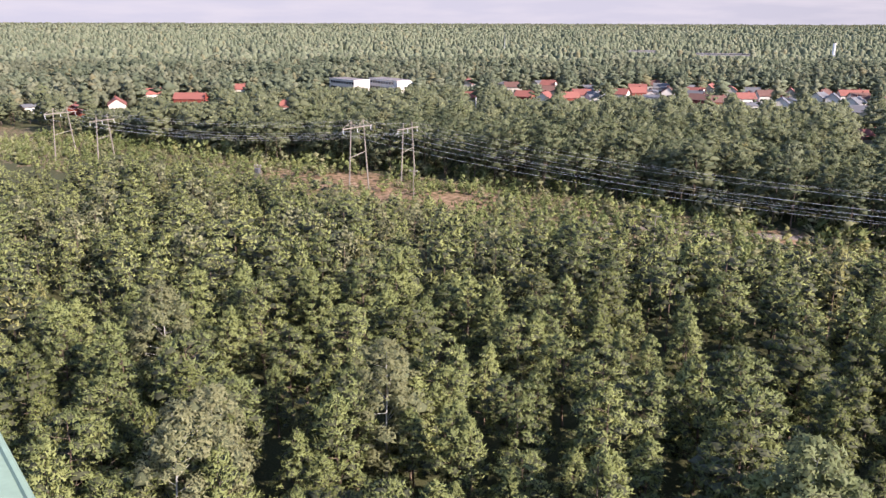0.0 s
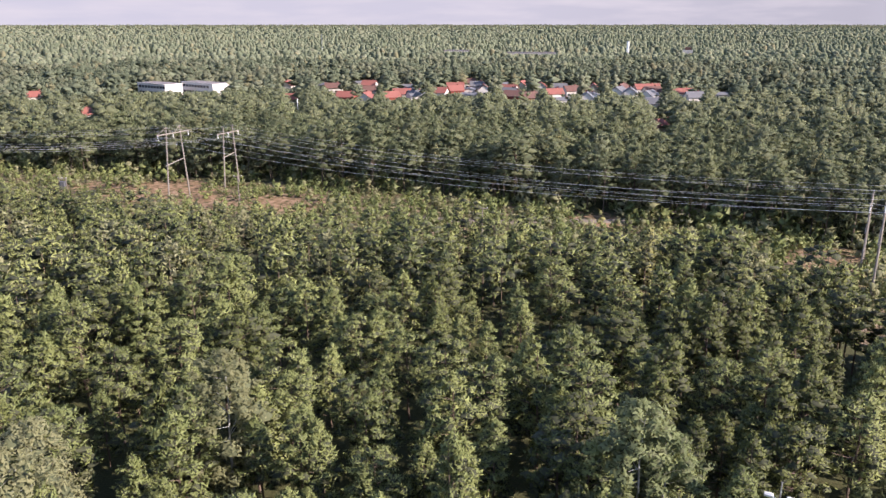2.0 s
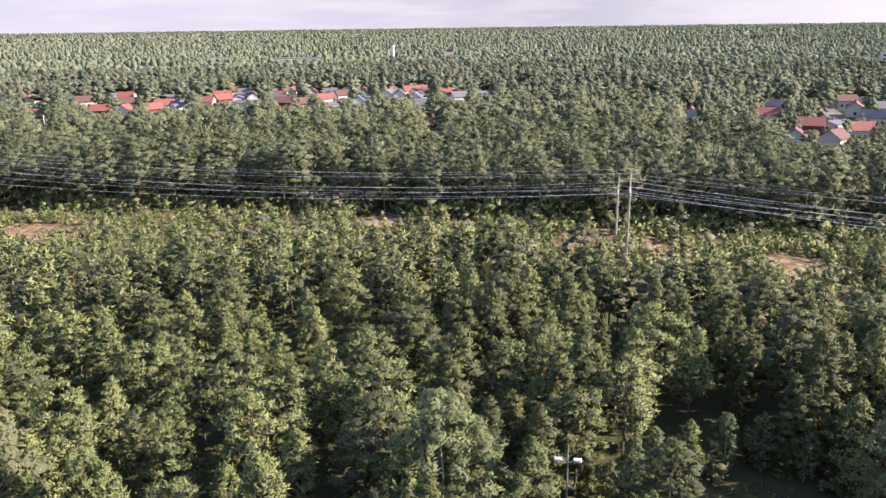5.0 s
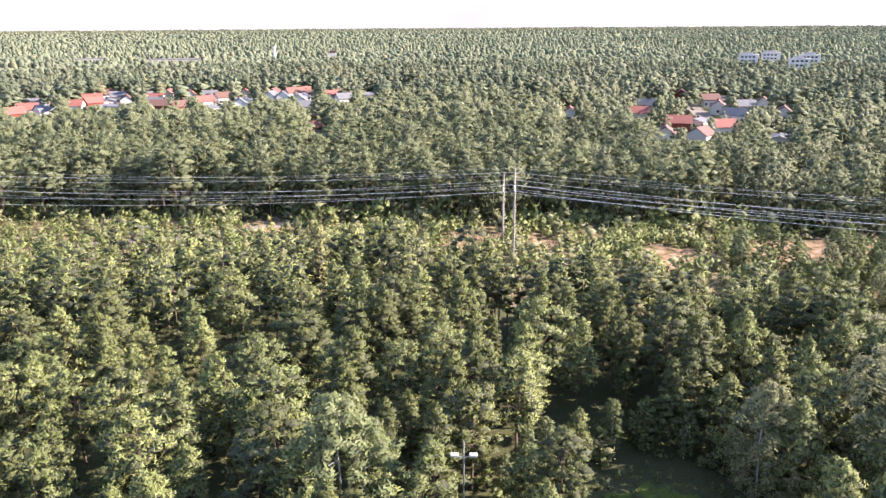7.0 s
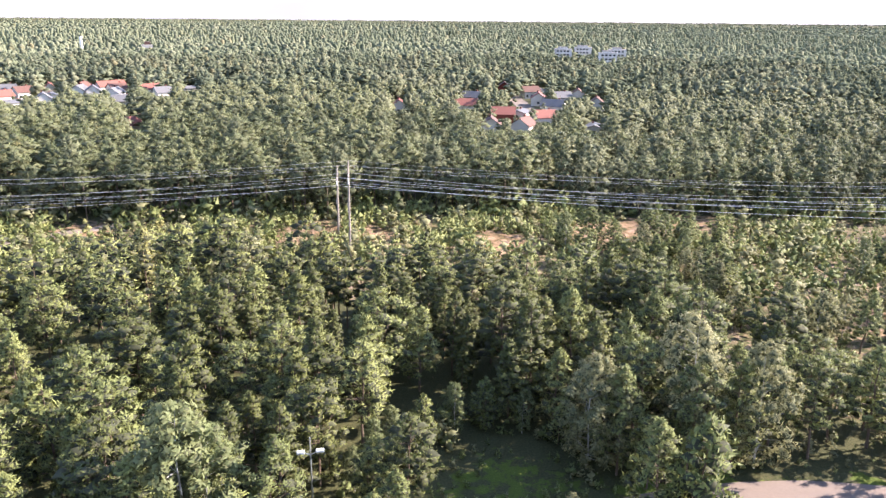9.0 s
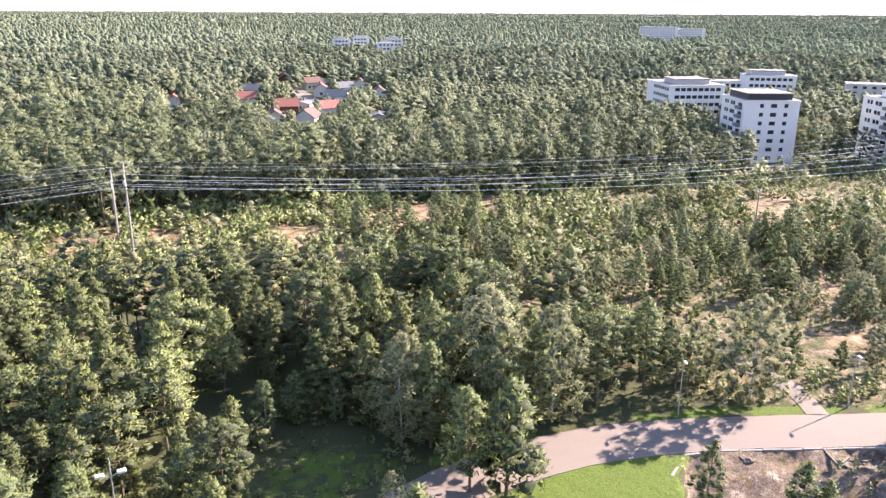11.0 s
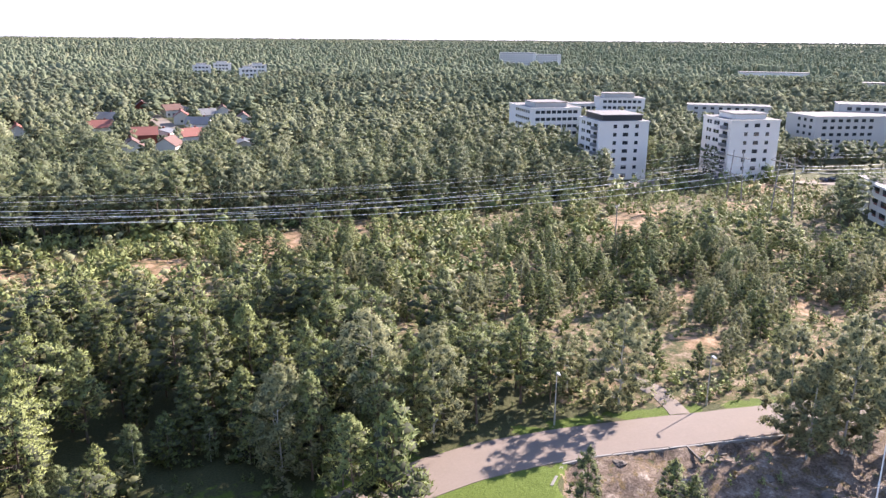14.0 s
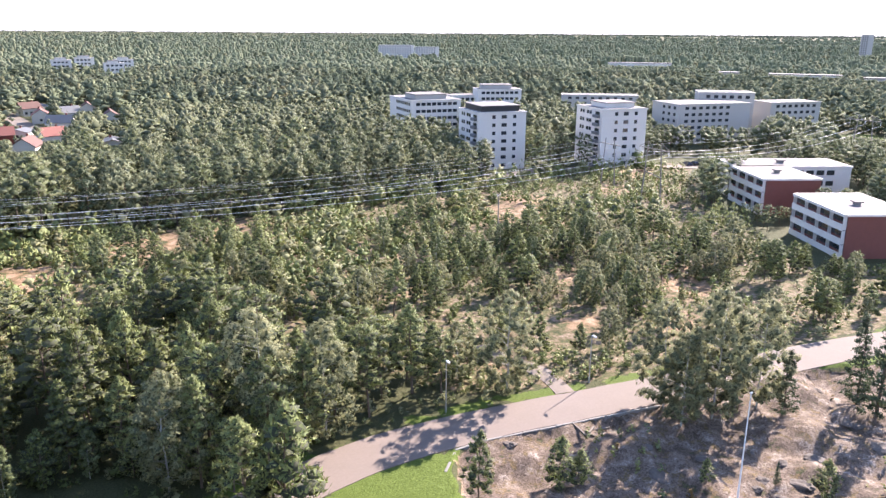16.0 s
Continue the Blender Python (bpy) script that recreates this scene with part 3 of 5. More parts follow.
def make_tree(name, kind, h, seed, leaf, bark, label, category, n_pad, sprays, size, r, fill=0.6, slim=0.26, swell=1.0):
    """A tree with a trunk and a crown, to be copied."""
    ob = thing(name, Matrix(), label, category)
    pads, _ = pads_of(kind, h, np.random.RandomState(seed), n_pad, swell)
    linked("trunk", trunk_mesh("trunk", h, r, M[bark], seed, pads * (0.7, 0.7, 1.0) if kind in ("birch", "broad") else pads, 4 if kind in ("birch", "broad") else 2), ob, Matrix())
    v, t, nm, inside_n, _ = tree_arrays(kind, h, seed, n_pad, sprays, size, fill, swell, slim, 0.2, 0.36)
    # Inner lumps get the painted shade colour, sprays the leaf colour.
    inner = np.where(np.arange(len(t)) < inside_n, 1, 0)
    linked("crown", raw_mesh("crown", v, t, [M[leaf], M["inner_shade"] if kind in ("pine", "round", "young") else M["inner_leaves"]], inner, nm), ob, Matrix())
    return ob


def scatter(bounds, gap, ok, rs, thin=0.08):
    """Jittered grid points in bounds that pass ok."""
    x0, y0, x1, y1 = bounds
    gx, gy = np.meshgrid(np.arange(x0, x1, gap), np.arange(y0, y1, gap))
    x = gx.ravel() + rs.uniform(-0.62, 0.62, gx.size) * gap
    y = gy.ravel() + rs.uniform(-0.62, 0.62, gx.size) * gap
    m = ok(x, y) & (rs.uniform(size=x.size) > thin)
    return x[m], y[m]


def in_view(x, y, left=74, right=-83):
    a = np.degrees(np.arctan2(-x, y))
    return (a < left) & (a > right)


KEEP_CLEAR = []      # discs (x, y, radius) round buildings and masts


def clear_of(x, y, extra=0.0):
    m = np.ones(np.shape(x), bool)
    for cx, cy, cr in KEEP_CLEAR:
        m &= np.hypot(x - cx, y - cy) > cr + extra
    return m


# houses: x, y, roof kind (r red, b brown, g grey, w white walls, capitals: longer)
HOUSES = [(-227, 420, "r"), (-213, 412, "g"), (-211, 439, "r"), (-208, 457, "r"), (-225, 518, "b"), (-209, 498, "g"), (-193, 471, "b"), (-182, 515, "r"), (-167, 510, "r"),
          (-151, 501, "g"), (-147, 431, "b"), (-138, 485, "b"), (-117, 444, "g"), (-109, 491, "g"), (-101, 488, "g"), (-97, 520, "R"), (-86, 470, "g"), (-74, 424, "g"), (-54, 329, "r"),
          (-330, 442, "r"), (-267, 361, "r"), (-318, 467, "w"), (-300, 498, "W"), (-247, 388, "r"), (-234, 389, "r"), (-223, 398, "r"), (-417, 178, "w"), (-374, 181, "r"),
          (-388, 210, "R"), (-427, 254, "r"), (-384, 252, "R"), (-415, 310, "r"), (-311, 260, "r"), (64, 383, "r"), (98, 381, "r"), (106, 341, "r"),
          (157, 451, "b"), (162, 412, "g"), (142, 370, "g"), (121, 326, "r"), (103, 302, "b"), (152, 488, "b"), (90, 306, "b"),
          (-190, 440, "w"), (-240, 450, "g"), (-255, 430, "b"), (-170, 455, "g"), (-130, 510, "r"), (-200, 530, "w"), (-280, 470, "r"), (-120, 470, "w"), (-60, 470, "g"), (180, 430, "b"), (170, 380, "b"), (112, 420, "g"), (132, 296, "w"), (-262, 405, "w"), (-178, 478, "r"), (-160, 436, "b"), (-142, 460, "r"), (-128, 432, "w"), (-205, 474, "w"), (-90, 500, "b"), (-70, 492, "r"), (-48, 505, "w"), (-290, 440, "b"), (-218, 480, "r"), (-112, 515, "b"), (118, 352, "w"), (148, 410, "r"), (168, 465, "w")]
SIGHT = [(x, y, 1.6, 5.0 if k.islower() else 14.0) for x, y, k in HOUSES]      # kept open towards the tower: x, y, height, half width
KEEP_CLEAR += [(x, y, 8.0) for x, y, k in HOUSES]
SIGHT += [(206, 156, 6.5, 4), (199, 164, 10.5, 6), (244, 134, 8.5, 7), (236, 142, 11, 7), (238, 228, 11.0, 16), (328, 260, 13.0, 24), (318, 138, 7.0, 22), (345, 140, 15.5, 14), (378, 118, 9.0, 18), (175, 45, 0.5, 16), (205, 68, 1.5, 12), (228, 62, 4.0, 14),
          (360, 214, 11.5, 22), (275, 696, 15, 12), (325, 740, 16, 10), (279, 612, 15, 10), (332, 690, 15, 10), (-358, 346, 5.5, 16), (-335, 360, 5.5, 16), (-150, 158, 1.0, 5), (136, 395, 0.0, 9), (200, 150, 0, 8)]
KEEP_CLEAR += [(203, 160, 16), (246, 142, 17), (240, 236, 24), (330, 264, 26), (326, 142, 25), (262, 114, 14), (350, 140, 20), (380, 118, 20), (182, 43, 16), (214, 68, 14), (232, 66, 17), (168, 50, 8), (136, 395, 12), (130, 375, 8), (143, 420, 8),
               (275, 700, 18), (318, 752, 16), (282, 616, 16), (334, 692, 16), (-355, 352, 24), (-330, 362, 24), (362, 214, 24), (200, 150, 7)]


SIGHT += [(-452, 998, 7.5, 20), (-330, 965, 7.5, 34), (870, 466, 8, 40), (728, 295, 8, 12), (738, 230, 8, 32), (727, 160, 8, 22), (888, 872, 13, 48), (288, 116, 1.0, 24), (380, 90, 0.5, 12), (-200.6, 275.2, 8, 2)]
KEEP_CLEAR += [(-452, 998, 22), (-330, 965, 36), (870, 466, 42), (728, 295, 14), (738, 230, 34), (727, 160, 24), (876, 893, 30), (918, 856, 26), (276, 110, 10), (292, 103, 8), (380, 90, 15), (360, 96, 10)]


def height_cap(x, y, h, sights=None):
    """Woods stay low where houses behind them show above the crowns."""
    r = np.hypot(x, y)
    for hx, hy, hz, hw in sights or SIGHT:
        rh = math.hypot(hx, hy)
        ux, uy = hx / rh, hy / rh
        depth = x * ux + y * uy
        side = np.abs(x * uy - y * ux) * rh / np.maximum(depth, 1)
        m = (depth > 30) & (depth < rh) & (side < hw)
        h = np.where(m, np.minimum(h, 46 - (46 - hz) * depth / rh), h)
    return h


# bare ground and pylon feet that show over the near wood
OPENINGS = [(-149, 147, 0, 5), (-135, 155, 0, 5), (-170, 156, 1, 22), (-190, 152, 1, 16), (-140, 160, 1, 14), (-240, 156, 2, 30), (-44, 170, 0.5, 9), (14, 150, 0, 4), (22, 158, 0.5, 6), (42, 152, 0.5, 9), (50, 148, 0.5, 6), (80, 156, 1, 14)]

# ---- single trees that stand out: kind, x, y, height
SINGLES = [("birch", 42.6, 64.5, 17.0), ("birch", 48.6, 61.6, 15.2), ("birch", 33.3, 71.5, 9.8), ("birch", 72.5, 53.8, 14.5), ("birch", 85.5, 31.5, 17.6), ("birch", 82.5, 36.6, 14.6), ("birch", 92.0, 28.4, 15.0), ("birch", 89.0, 33.5, 13.5), ("birch", 80.0, 33.0, 12.0),
           ("spruce", 93.5, 25.4, 9.0), ("pine", 50.4, 40.4, 8.6), ("young", 59.6, 37.0, 6.0), ("young", 61.5, 35.8, 4.2), ("young", 77.7, 15.6, 4.4), ("young", 36.0, 52.4, 13.2), ("spruce", 99.0, 16.2, 15.0), ("spruce", 103.5, 19.5, 13.0), ("spruce", 76.6, 20.4, 2.8), ("young", 70.6, 25.8, 2.8),
           ("birch", -50.5, 29.1, 17.5), ("birch", -55.0, 36.0, 15.5), ("birch", -47.2, 50.6, 16.8), ("birch", -79.0, 46.0, 16.5), ("broad", -9.4, 57.4, 17.0), ("birch", 30.9, 65.4, 13.6), ("broad", -6.8, 58.4, 14.0), ("broad", 8.6, 69.2, 6.4), ("broad", 6.2, 66.4, 5.2), ("broad", 12.2, 69.8, 4.4), ("birch", 24.6, 54.2, 5.2), ("broad", 11.0, 72.0, 6.0), ("young", 14.6, 73.2, 6.2), ("broad", 18.6, 74.6, 6.8), ("young", 22.4, 75.4, 6.5), ("broad", 26.4, 73.6, 5.6), ("young", 29.6, 70.4, 5.4), ("young", 4.0, 69.0, 5.6), ("pine", 33.2, 54.6, 12.0), ("birch", 70.2, 60.5, 8.5), ("young", 86.5, 58.5, 5.5), ("young", 90.5, 54.0, 4.5), ("young", 83.0, 63.5, 6.5), ("birch", 94.5, 51.5, 7.0), ("young", 75.5, 62.5, 5.0), ("young", 88.0, 66.0, 6.0)] + [("pine", x, y, h) for x, y, h in ((55.5, 62, 12), (60, 64.5, 11), (52.5, 65, 12), (57, 68, 11), (63.5, 62.5, 12.5), (66, 59.6, 9), (61, 70, 11), (66, 66, 10), (51, 70, 11), (33.5, 63.5, 13), (37, 66, 14), (40.5, 61.5, 13), (45.5, 61.2, 13), (38.5, 70, 14.5), (30, 73.5, 10.5), (45, 66.5, 11), (35.5, 60.6, 8.5))]
for kind, sx, sy, sh in SINGLES:
    KEEP_CLEAR.append((sx, sy, 2.6 if kind != "young" else 1.5))
KEEP_CLEAR += [(1.8, 61.6, 2.2), (3, 58, 4), (1.6, 54, 4), (1.5, 49, 4), (1.4, 45, 3.5)]

PINE = [make_tree("pine_tree", "pine" if k % 5 < 3 else "round", 11.5, 100 + k, "pine", "bark", "mature pine with a ragged dark green crown", "pine tree", 62, 44, 0.25, 0.15, 0.80, 0.26, 0.90) for k in range(10)]
YOUNG = [make_tree("young_pine_tree", "young", 6.0, 200 + k, "young", "bark", "young conical pine growing on the rocky heath", "pine tree", 40, 34, 0.21, 0.09, 0.78, 0.28, 0.98) for k in range(4)]
BIRCH = [make_tree("birch_tree", "birch", 14.0, 300 + k, "birch", "birch_bark", "tall birch with drooping grey-green leaves", "birch tree", 130, 50, 0.23, 0.12, 0.66, 0.30) for k in range(4)]
BROAD = [make_tree("broadleaf_tree", "broad", 14.0, 350 + k, "broad", "birch_bark", "bright green broadleaf tree among dark pines", "tree", 80, 48, 0.29, 0.13, 0.7, 0.32) for k in range(2)]
SPRUCE = [make_tree("spruce_tree", "spruce", 11.0, 400 + k, "spruce", "bark", "dark spruce with drooping branches", "spruce tree", 80, 32, 0.26, 0.15) for k in range(2)]
DARKER = [make_tree("pine_tree", "pine" if k % 3 else "round", 11.5, 160 + k, "darker_pine", "bark", "pine with dense needles in a darker green", "pine tree", 62, 44, 0.25, 0.16, 0.96, 0.26, 0.90) for k in range(6)]
STOCK = {"pine": (PINE, 11.5), "darker": (DARKER, 11.5), "young": (YOUNG, 6.0), "birch": (BIRCH, 14.0), "broad": (BROAD, 14.0), "spruce": (SPRUCE, 11.0)}
used = set()


def plant(kind, k, x, y, h, rs, group=""):
    """Sets one tree: the first use of a pattern moves the pattern itself."""
    pats, h0 = STOCK[kind]
    p = pats[k % len(pats)]
    s = h / h0
    m = pose(x, y, float(ground_z(x, y)), rs.uniform(-2.5, 2.5), rs.uniform(-2.5, 2.5), rs.uniform(0, 360))
    if p.name not in used:
        used.add(p.name)
        ob = p
        ob.matrix_basis = m @ Matrix.Diagonal((s * rs.uniform(0.9, 1.15), s * rs.uniform(0.9, 1.15), s, 1))
    else:
        ob = copy_thing(p, m)
        ob.scale = (s * rs.uniform(0.9, 1.15), s * rs.uniform(0.9, 1.15), s)
    if group:
        ob["group"] = group
    return ob


rs = np.random.RandomState(5)
count = {}
for kind, sx, sy, sh in SINGLES:
    count[kind] = count.get(kind, 0) + 1
    ob = plant(kind, count[kind], sx, sy, sh, rs)
    if kind == "young" and sh > 10:
        tagged(ob, "tall dense pine with branches down to the ground", "pine tree")


def near_wood(x, y):
    """The pine wood between the tower and the power line clearing."""
    r = np.hypot(x, y)
    m = in_view(x, y, 74, -52) & (r > 41) & ~in_corridor(x, y) & (y < np.where(x < 40, near_edge_y(x), 140)) & ~inside(GLADE, x, y) & ~inside(LAWN, x, y) & ~inside(ROCK, x, y)
    return m & (lumps(x, y, 12, 61, 2) > 0.20) & (along(ROAD, x, y) > 6.0) & clear_of(x, y) & (x < 66) & ((x < 20) | (y > np.interp(x, ROAD[::-1, 0], ROAD[::-1, 1])))


wx, wy = scatter((-200, 5, 70, 160), 4.9, near_wood, rs)
order = np.argsort(np.hypot(wx, wy))
wx, wy = wx[order], wy[order]
tall = np.clip(rs.normal(11.6, 2.2, len(wx)) + waves(wx, wy, 40, 8) * 1.0, 6, 15)
tall = height_cap(wx, wy, tall, OPENINGS)
standing = tall > 3.5
wx, wy, tall = wx[standing], wy[standing], tall[standing]
near = [i for i in range(len(wx))][:300]
for i in near:
    # the share of darker pines grows from x = -30 to -2
    dark = rs.uniform() < 0.12 + 0.56 * float(smooth(-30, -2, wx[i]))
    plant("darker" if dark else "pine", rs.randint(0, 99), wx[i], wy[i], tall[i], rs, "pines of the near wood")


def merge(name, label, category, templates, xs, ys, hs, rs, materials, trunk=None, picks=None, mats=None, inner_shade=None):
    """Many trees as one mesh: templates are (corners, triangles, height)."""
    vs, ts, ns, mi, tint, base = [], [], [], [], [], 0
    gz = ground_z(xs, ys)
    kinds = rs.randint(0, len(templates), len(xs)) if picks is None else picks
    for k, pattern in enumerate(templates):
        tv, tt, tn, th = *pattern[:3], pattern[-1]
        inner = pattern[3] if len(pattern) > 4 and inner_shade is not None else 0
        sel = np.where(kinds == k)[0]
        if not len(sel):
            continue
        a = rs.uniform(0, math.tau, len(sel))
        s = hs[sel] / th
        wide = s * rs.uniform(0.85, 1.2, len(sel))
        c, d = np.cos(a) * wide, np.sin(a) * wide
        x = tv[None, :, 0] * c[:, None] - tv[None, :, 1] * d[:, None] + xs[sel][:, None]
        y = tv[None, :, 0] * d[:, None] + tv[None, :, 1] * c[:, None] + ys[sel][:, None]
        z = tv[None, :, 2] * s[:, None] + gz[sel][:, None]
        vs.append(np.stack([x, y, z], 2).reshape(-1, 3))
        ca, sa = np.cos(a)[:, None], np.sin(a)[:, None]
        ns.append(np.stack([tn[None, :, 0] * ca - tn[None, :, 1] * sa, tn[None, :, 0] * sa + tn[None, :, 1] * ca, np.repeat(tn[None, :, 2], len(sel), 0)], 2).reshape(-1, 3))
        own = rs.uniform(-0.5, 0.5, len(sel))
        grove = np.clip(0.85 * own + 0.28 * waves(xs[sel], ys[sel], 110, 71) + 0.14 * waves(xs[sel], ys[sel], 35, 72), -0.65, 0.44)
        tint.append(np.repeat(np.where(own > 0.47, 0.48, grove), len(tv)))
        ts.append((tt[None] + (np.arange(len(sel)) * len(tv))[:, None, None]).reshape(-1, 3) + base)
        mi.append(np.tile(np.where(np.arange(len(tt)) < inner, inner_shade or 0, 0 if mats is None else mats[k]), len(sel)))
        base += len(sel) * len(tv)
    if trunk is not None:
        r, top, lab = trunk
        ang = np.arange(4) * math.tau / 4
        ring = np.stack([np.cos(ang), np.sin(ang)], 1)
        n = len(xs)
        rr = r * hs / 12.0
        lo = np.concatenate([np.stack([xs, ys], 1)[:, None] + ring[None] * rr[:, None, None], np.repeat(gz[:, None, None] - 0.2, 4, 1)], 2)
        hi = np.concatenate([np.stack([xs, ys], 1)[:, None] + ring[None] * rr[:, None, None] * 0.35, np.repeat((gz + hs * top)[:, None, None], 4, 1)], 2)
        vs.append(np.concatenate([lo, hi], 1).reshape(-1, 3))
        ns.append(np.tile(np.concatenate([np.concatenate([ring, np.zeros((4, 1))], 1)] * 2), (n, 1)))
        tint.append(np.zeros(n * 8))
        q = np.array([[k, (k + 1) % 4, 4 + (k + 1) % 4] for k in range(4)] + [[k, 4 + (k + 1) % 4, 4 + k] for k in range(4)])
        ts.append((q[None] + (np.arange(n) * 8)[:, None, None]).reshape(-1, 3) + base)
        mi.append(np.full(n * 8, lab))
    me = raw_mesh(name, np.concatenate(vs), np.concatenate(ts), materials, np.concatenate(mi), np.concatenate(ns))
    att = me.attributes.new("tint", "FLOAT", "POINT")
    att.data.foreach_set("value", np.concatenate(tint).astype(np.float32))
    return tagged(new(name, me), label, category, kind="stuff")


rest = np.array([i for i in range(300, len(wx))])
T_MID = [tree_arrays("pine" if k % 2 else "round", 11.5, 500 + k, 36, 16, 0.38, 0.80, 0.9) for k in range(6)] + [tree_arrays("broad", 13.0, 520, 40, 12, 0.42, 0.6, 1.0, 0.34)]
pk = np.where(rs.uniform(size=len(rest)) < 0.93, rs.randint(0, 6, len(rest)), 6)
pk = np.where((pk < 6) & (rs.uniform(size=len(rest)) < 0.75 * smooth(-30, -2, wx[rest]) * (1 - smooth(22, 40, wx[rest]))), pk + 7, pk)
merge("pine_wood", "dense wood of ragged dark green pines", "wood", T_MID + T_MID[:6], wx[rest], wy[rest], tall[rest], rs, [M["pine"], M["bark"], M["birch"], M["inner_shade"], M["darker_pine"]], (0.15, 0.8, 1), pk, [0, 0, 0, 0, 0, 0, 2] + [4] * 6, 3)


# ---- young growth in the clearing
def patch_free(x, y, f=0.75):
    m = np.ones(np.shape(x), bool)
    for px, py, pr in PATCHES:
        m &= np.hypot(x - px, y - py) > pr * f
    return m


hx, hy = scatter((60, 10, 235, 150), 4.7, lambda x, y: inside(OPEN_RIGHT, x, y) & patch_free(x, y) & (along(ROAD, x, y) > 7) & clear_of(x, y, -4) & (lumps(x, y, 22, 12, 3) > 0.505) & (np.hypot(x - 200, y - 120) > 45) & (y < far_edge_y(x) - 16), rs)
order = np.argsort(np.hypot(hx, hy))
hx, hy = hx[order], hy[order]
hh = height_cap(hx, hy, np.clip(rs.normal(6.4, 1.8, len(hx)), 2.5, 9.8))
n_single = 210
for i in range(min(n_single, len(hx))):
    u = rs.uniform()
    if u < 0.66:
        plant("young" if hh[i] < 7.4 else "pine", rs.randint(0, 99), hx[i], hy[i], hh[i], rs, "young trees of the clearing")
    else:
        plant("birch" if u < 0.84 else "broad", rs.randint(0, 99), hx[i], hy[i], hh[i], rs, "young trees of the clearing")
T_YOUNG = [tree_arrays("young", 6.0, 600 + k, 24, 10, 0.36, 0.66) for k in range(3)] + [tree_arrays("broad", 6.0, 610, 24, 10, 0.36, 0.6, 1.0, 0.34)]
if len(hx) > n_single:
    j = np.arange(n_single, len(hx))
    merge("young_wood", "young pines and birches scattered over the heath", "wood", T_YOUNG, hx[j], hy[j], hh[j], rs, [M["young"], M["bark"], M["broad"], M["inner_leaves"]], (0.12, 0.7, 1), None, [0, 0, 0, 2], 3)

# low shrubs over the whole power line strip
T_SHRUB = [tree_arrays("shrub", 2.0, 640 + k, 4, 6, 0.40, 0.6, 1.0, 0.34) for k in range(4)]
bx, by = scatter((-330, 30, 250, 190), 2.9, lambda x, y: (in_corridor(x, y) | ((y < far_edge_y(x) + 13) & (y > far_edge_y(x) - 2) & (x < 190))) & in_view(x, y) & clear_of(x, y, -3) & patch_free(x, y, 0.55) & (along(ROAD, x, y) > 5) & (lumps(x, y, 11, 14, 3) > np.where((x > 62) & (y < far_edge_y(x) - 6), np.where(y < 85, 0.40, 0.46), 0.36)), rs)
bh = np.clip(rs.normal(2.0, 0.8, len(bx)), 0.5, 3.4) * np.where(bx < -95, 0.9, 1.0) * np.where(by > far_edge_y(bx) - 5, 1.5, 1.0) * np.where((bx > 62) & (by < far_edge_y(bx) - 6), np.where(by < 88, 0.62, 1.0), 1.0)
sx_, sy_ = scatter((-330, 80, -50, 190), 2.5, lambda x, y: in_corridor(x, y) & patch_free(x, y, 0.95) & (y < far_edge_y(x) - 4), rs)
bx, by = np.concatenate([bx, sx_]), np.concatenate([by, sy_])
bh = np.concatenate([bh, rs.uniform(0.5, 1.9, len(sx_))])
sx_, sy_ = scatter((-60, 105, 120, 180), 2.5, lambda x, y: in_corridor(x, y) & patch_free(x, y, 0.8) & (lumps(x, y, 12, 52, 3) > 0.42) & (along(ROAD, x, y) > 8), rs)
bx, by = np.concatenate([bx, sx_]), np.concatenate([by, sy_])
bh = np.concatenate([bh, rs.uniform(1.0, 3.6, len(sx_))])
vx_, vy_ = scatter((95, 84, 240, 150), 2.3, lambda x, y: inside(OPEN_RIGHT, x, y) & patch_free(x, y, 0.6) & (lumps(x, y, 13, 53, 3) > 0.43) & clear_of(x, y, -3), rs)
bx, by = np.concatenate([bx, vx_]), np.concatenate([by, vy_])
bh = np.concatenate([bh, rs.uniform(0.5, 2.1, len(vx_))])
vx_, vy_ = scatter((60, 30, 185, 92), 1.9, lambda x, y: inside(OPEN_RIGHT, x, y) & patch_free(x, y, 0.55) & (lumps(x, y, 8, 54, 3) > 0.47) & (along(ROAD, x, y) > 6), rs)
bx, by = np.concatenate([bx, vx_]), np.concatenate([by, vy_])
bh = np.concatenate([bh, rs.uniform(0.35, 1.5, len(vx_))])
vx_, vy_ = scatter((24, 25, 125, 72), 2.4, lambda x, y: (along(ROAD, x, y) > 5.0) & (along(ROAD, x, y) < 13) & (y > np.interp(x, ROAD[::-1, 0], ROAD[::-1, 1])) & (lumps(x, y, 6, 45, 2) > 0.42) & (np.hypot(x - 79.5, y - 53) > 3), rs)
bx, by = np.concatenate([bx, vx_]), np.concatenate([by, vy_])
bh = np.concatenate([bh, rs.uniform(0.4, 1.7, len(vx_))])
ex_, ey_ = scatter((-6, 46, 44, 84), 1.9, lambda x, y: ~inside(GLADE, x, y) & (along(np.vstack([GLADE, GLADE[:1]]), x, y) < 7) & (y > 62) & clear_of(x, y, -1.6), rs)
bx, by = np.concatenate([bx, ex_]), np.concatenate([by, ey_])
bh = np.concatenate([bh, rs.uniform(0.6, 2.4, len(ex_))])
cx_, cy_ = scatter((8, 46, 40, 76), 1.25, lambda x, y: inside(GLADE, x, y) & (along(ROAD, x, y) > 4.2) & (lumps(x, y, 5, 47, 3) > 0.46), rs)
bx, by = np.concatenate([bx, cx_]), np.concatenate([by, cy_])
bh = np.concatenate([bh, rs.uniform(0.25, 0.85, len(cx_))])
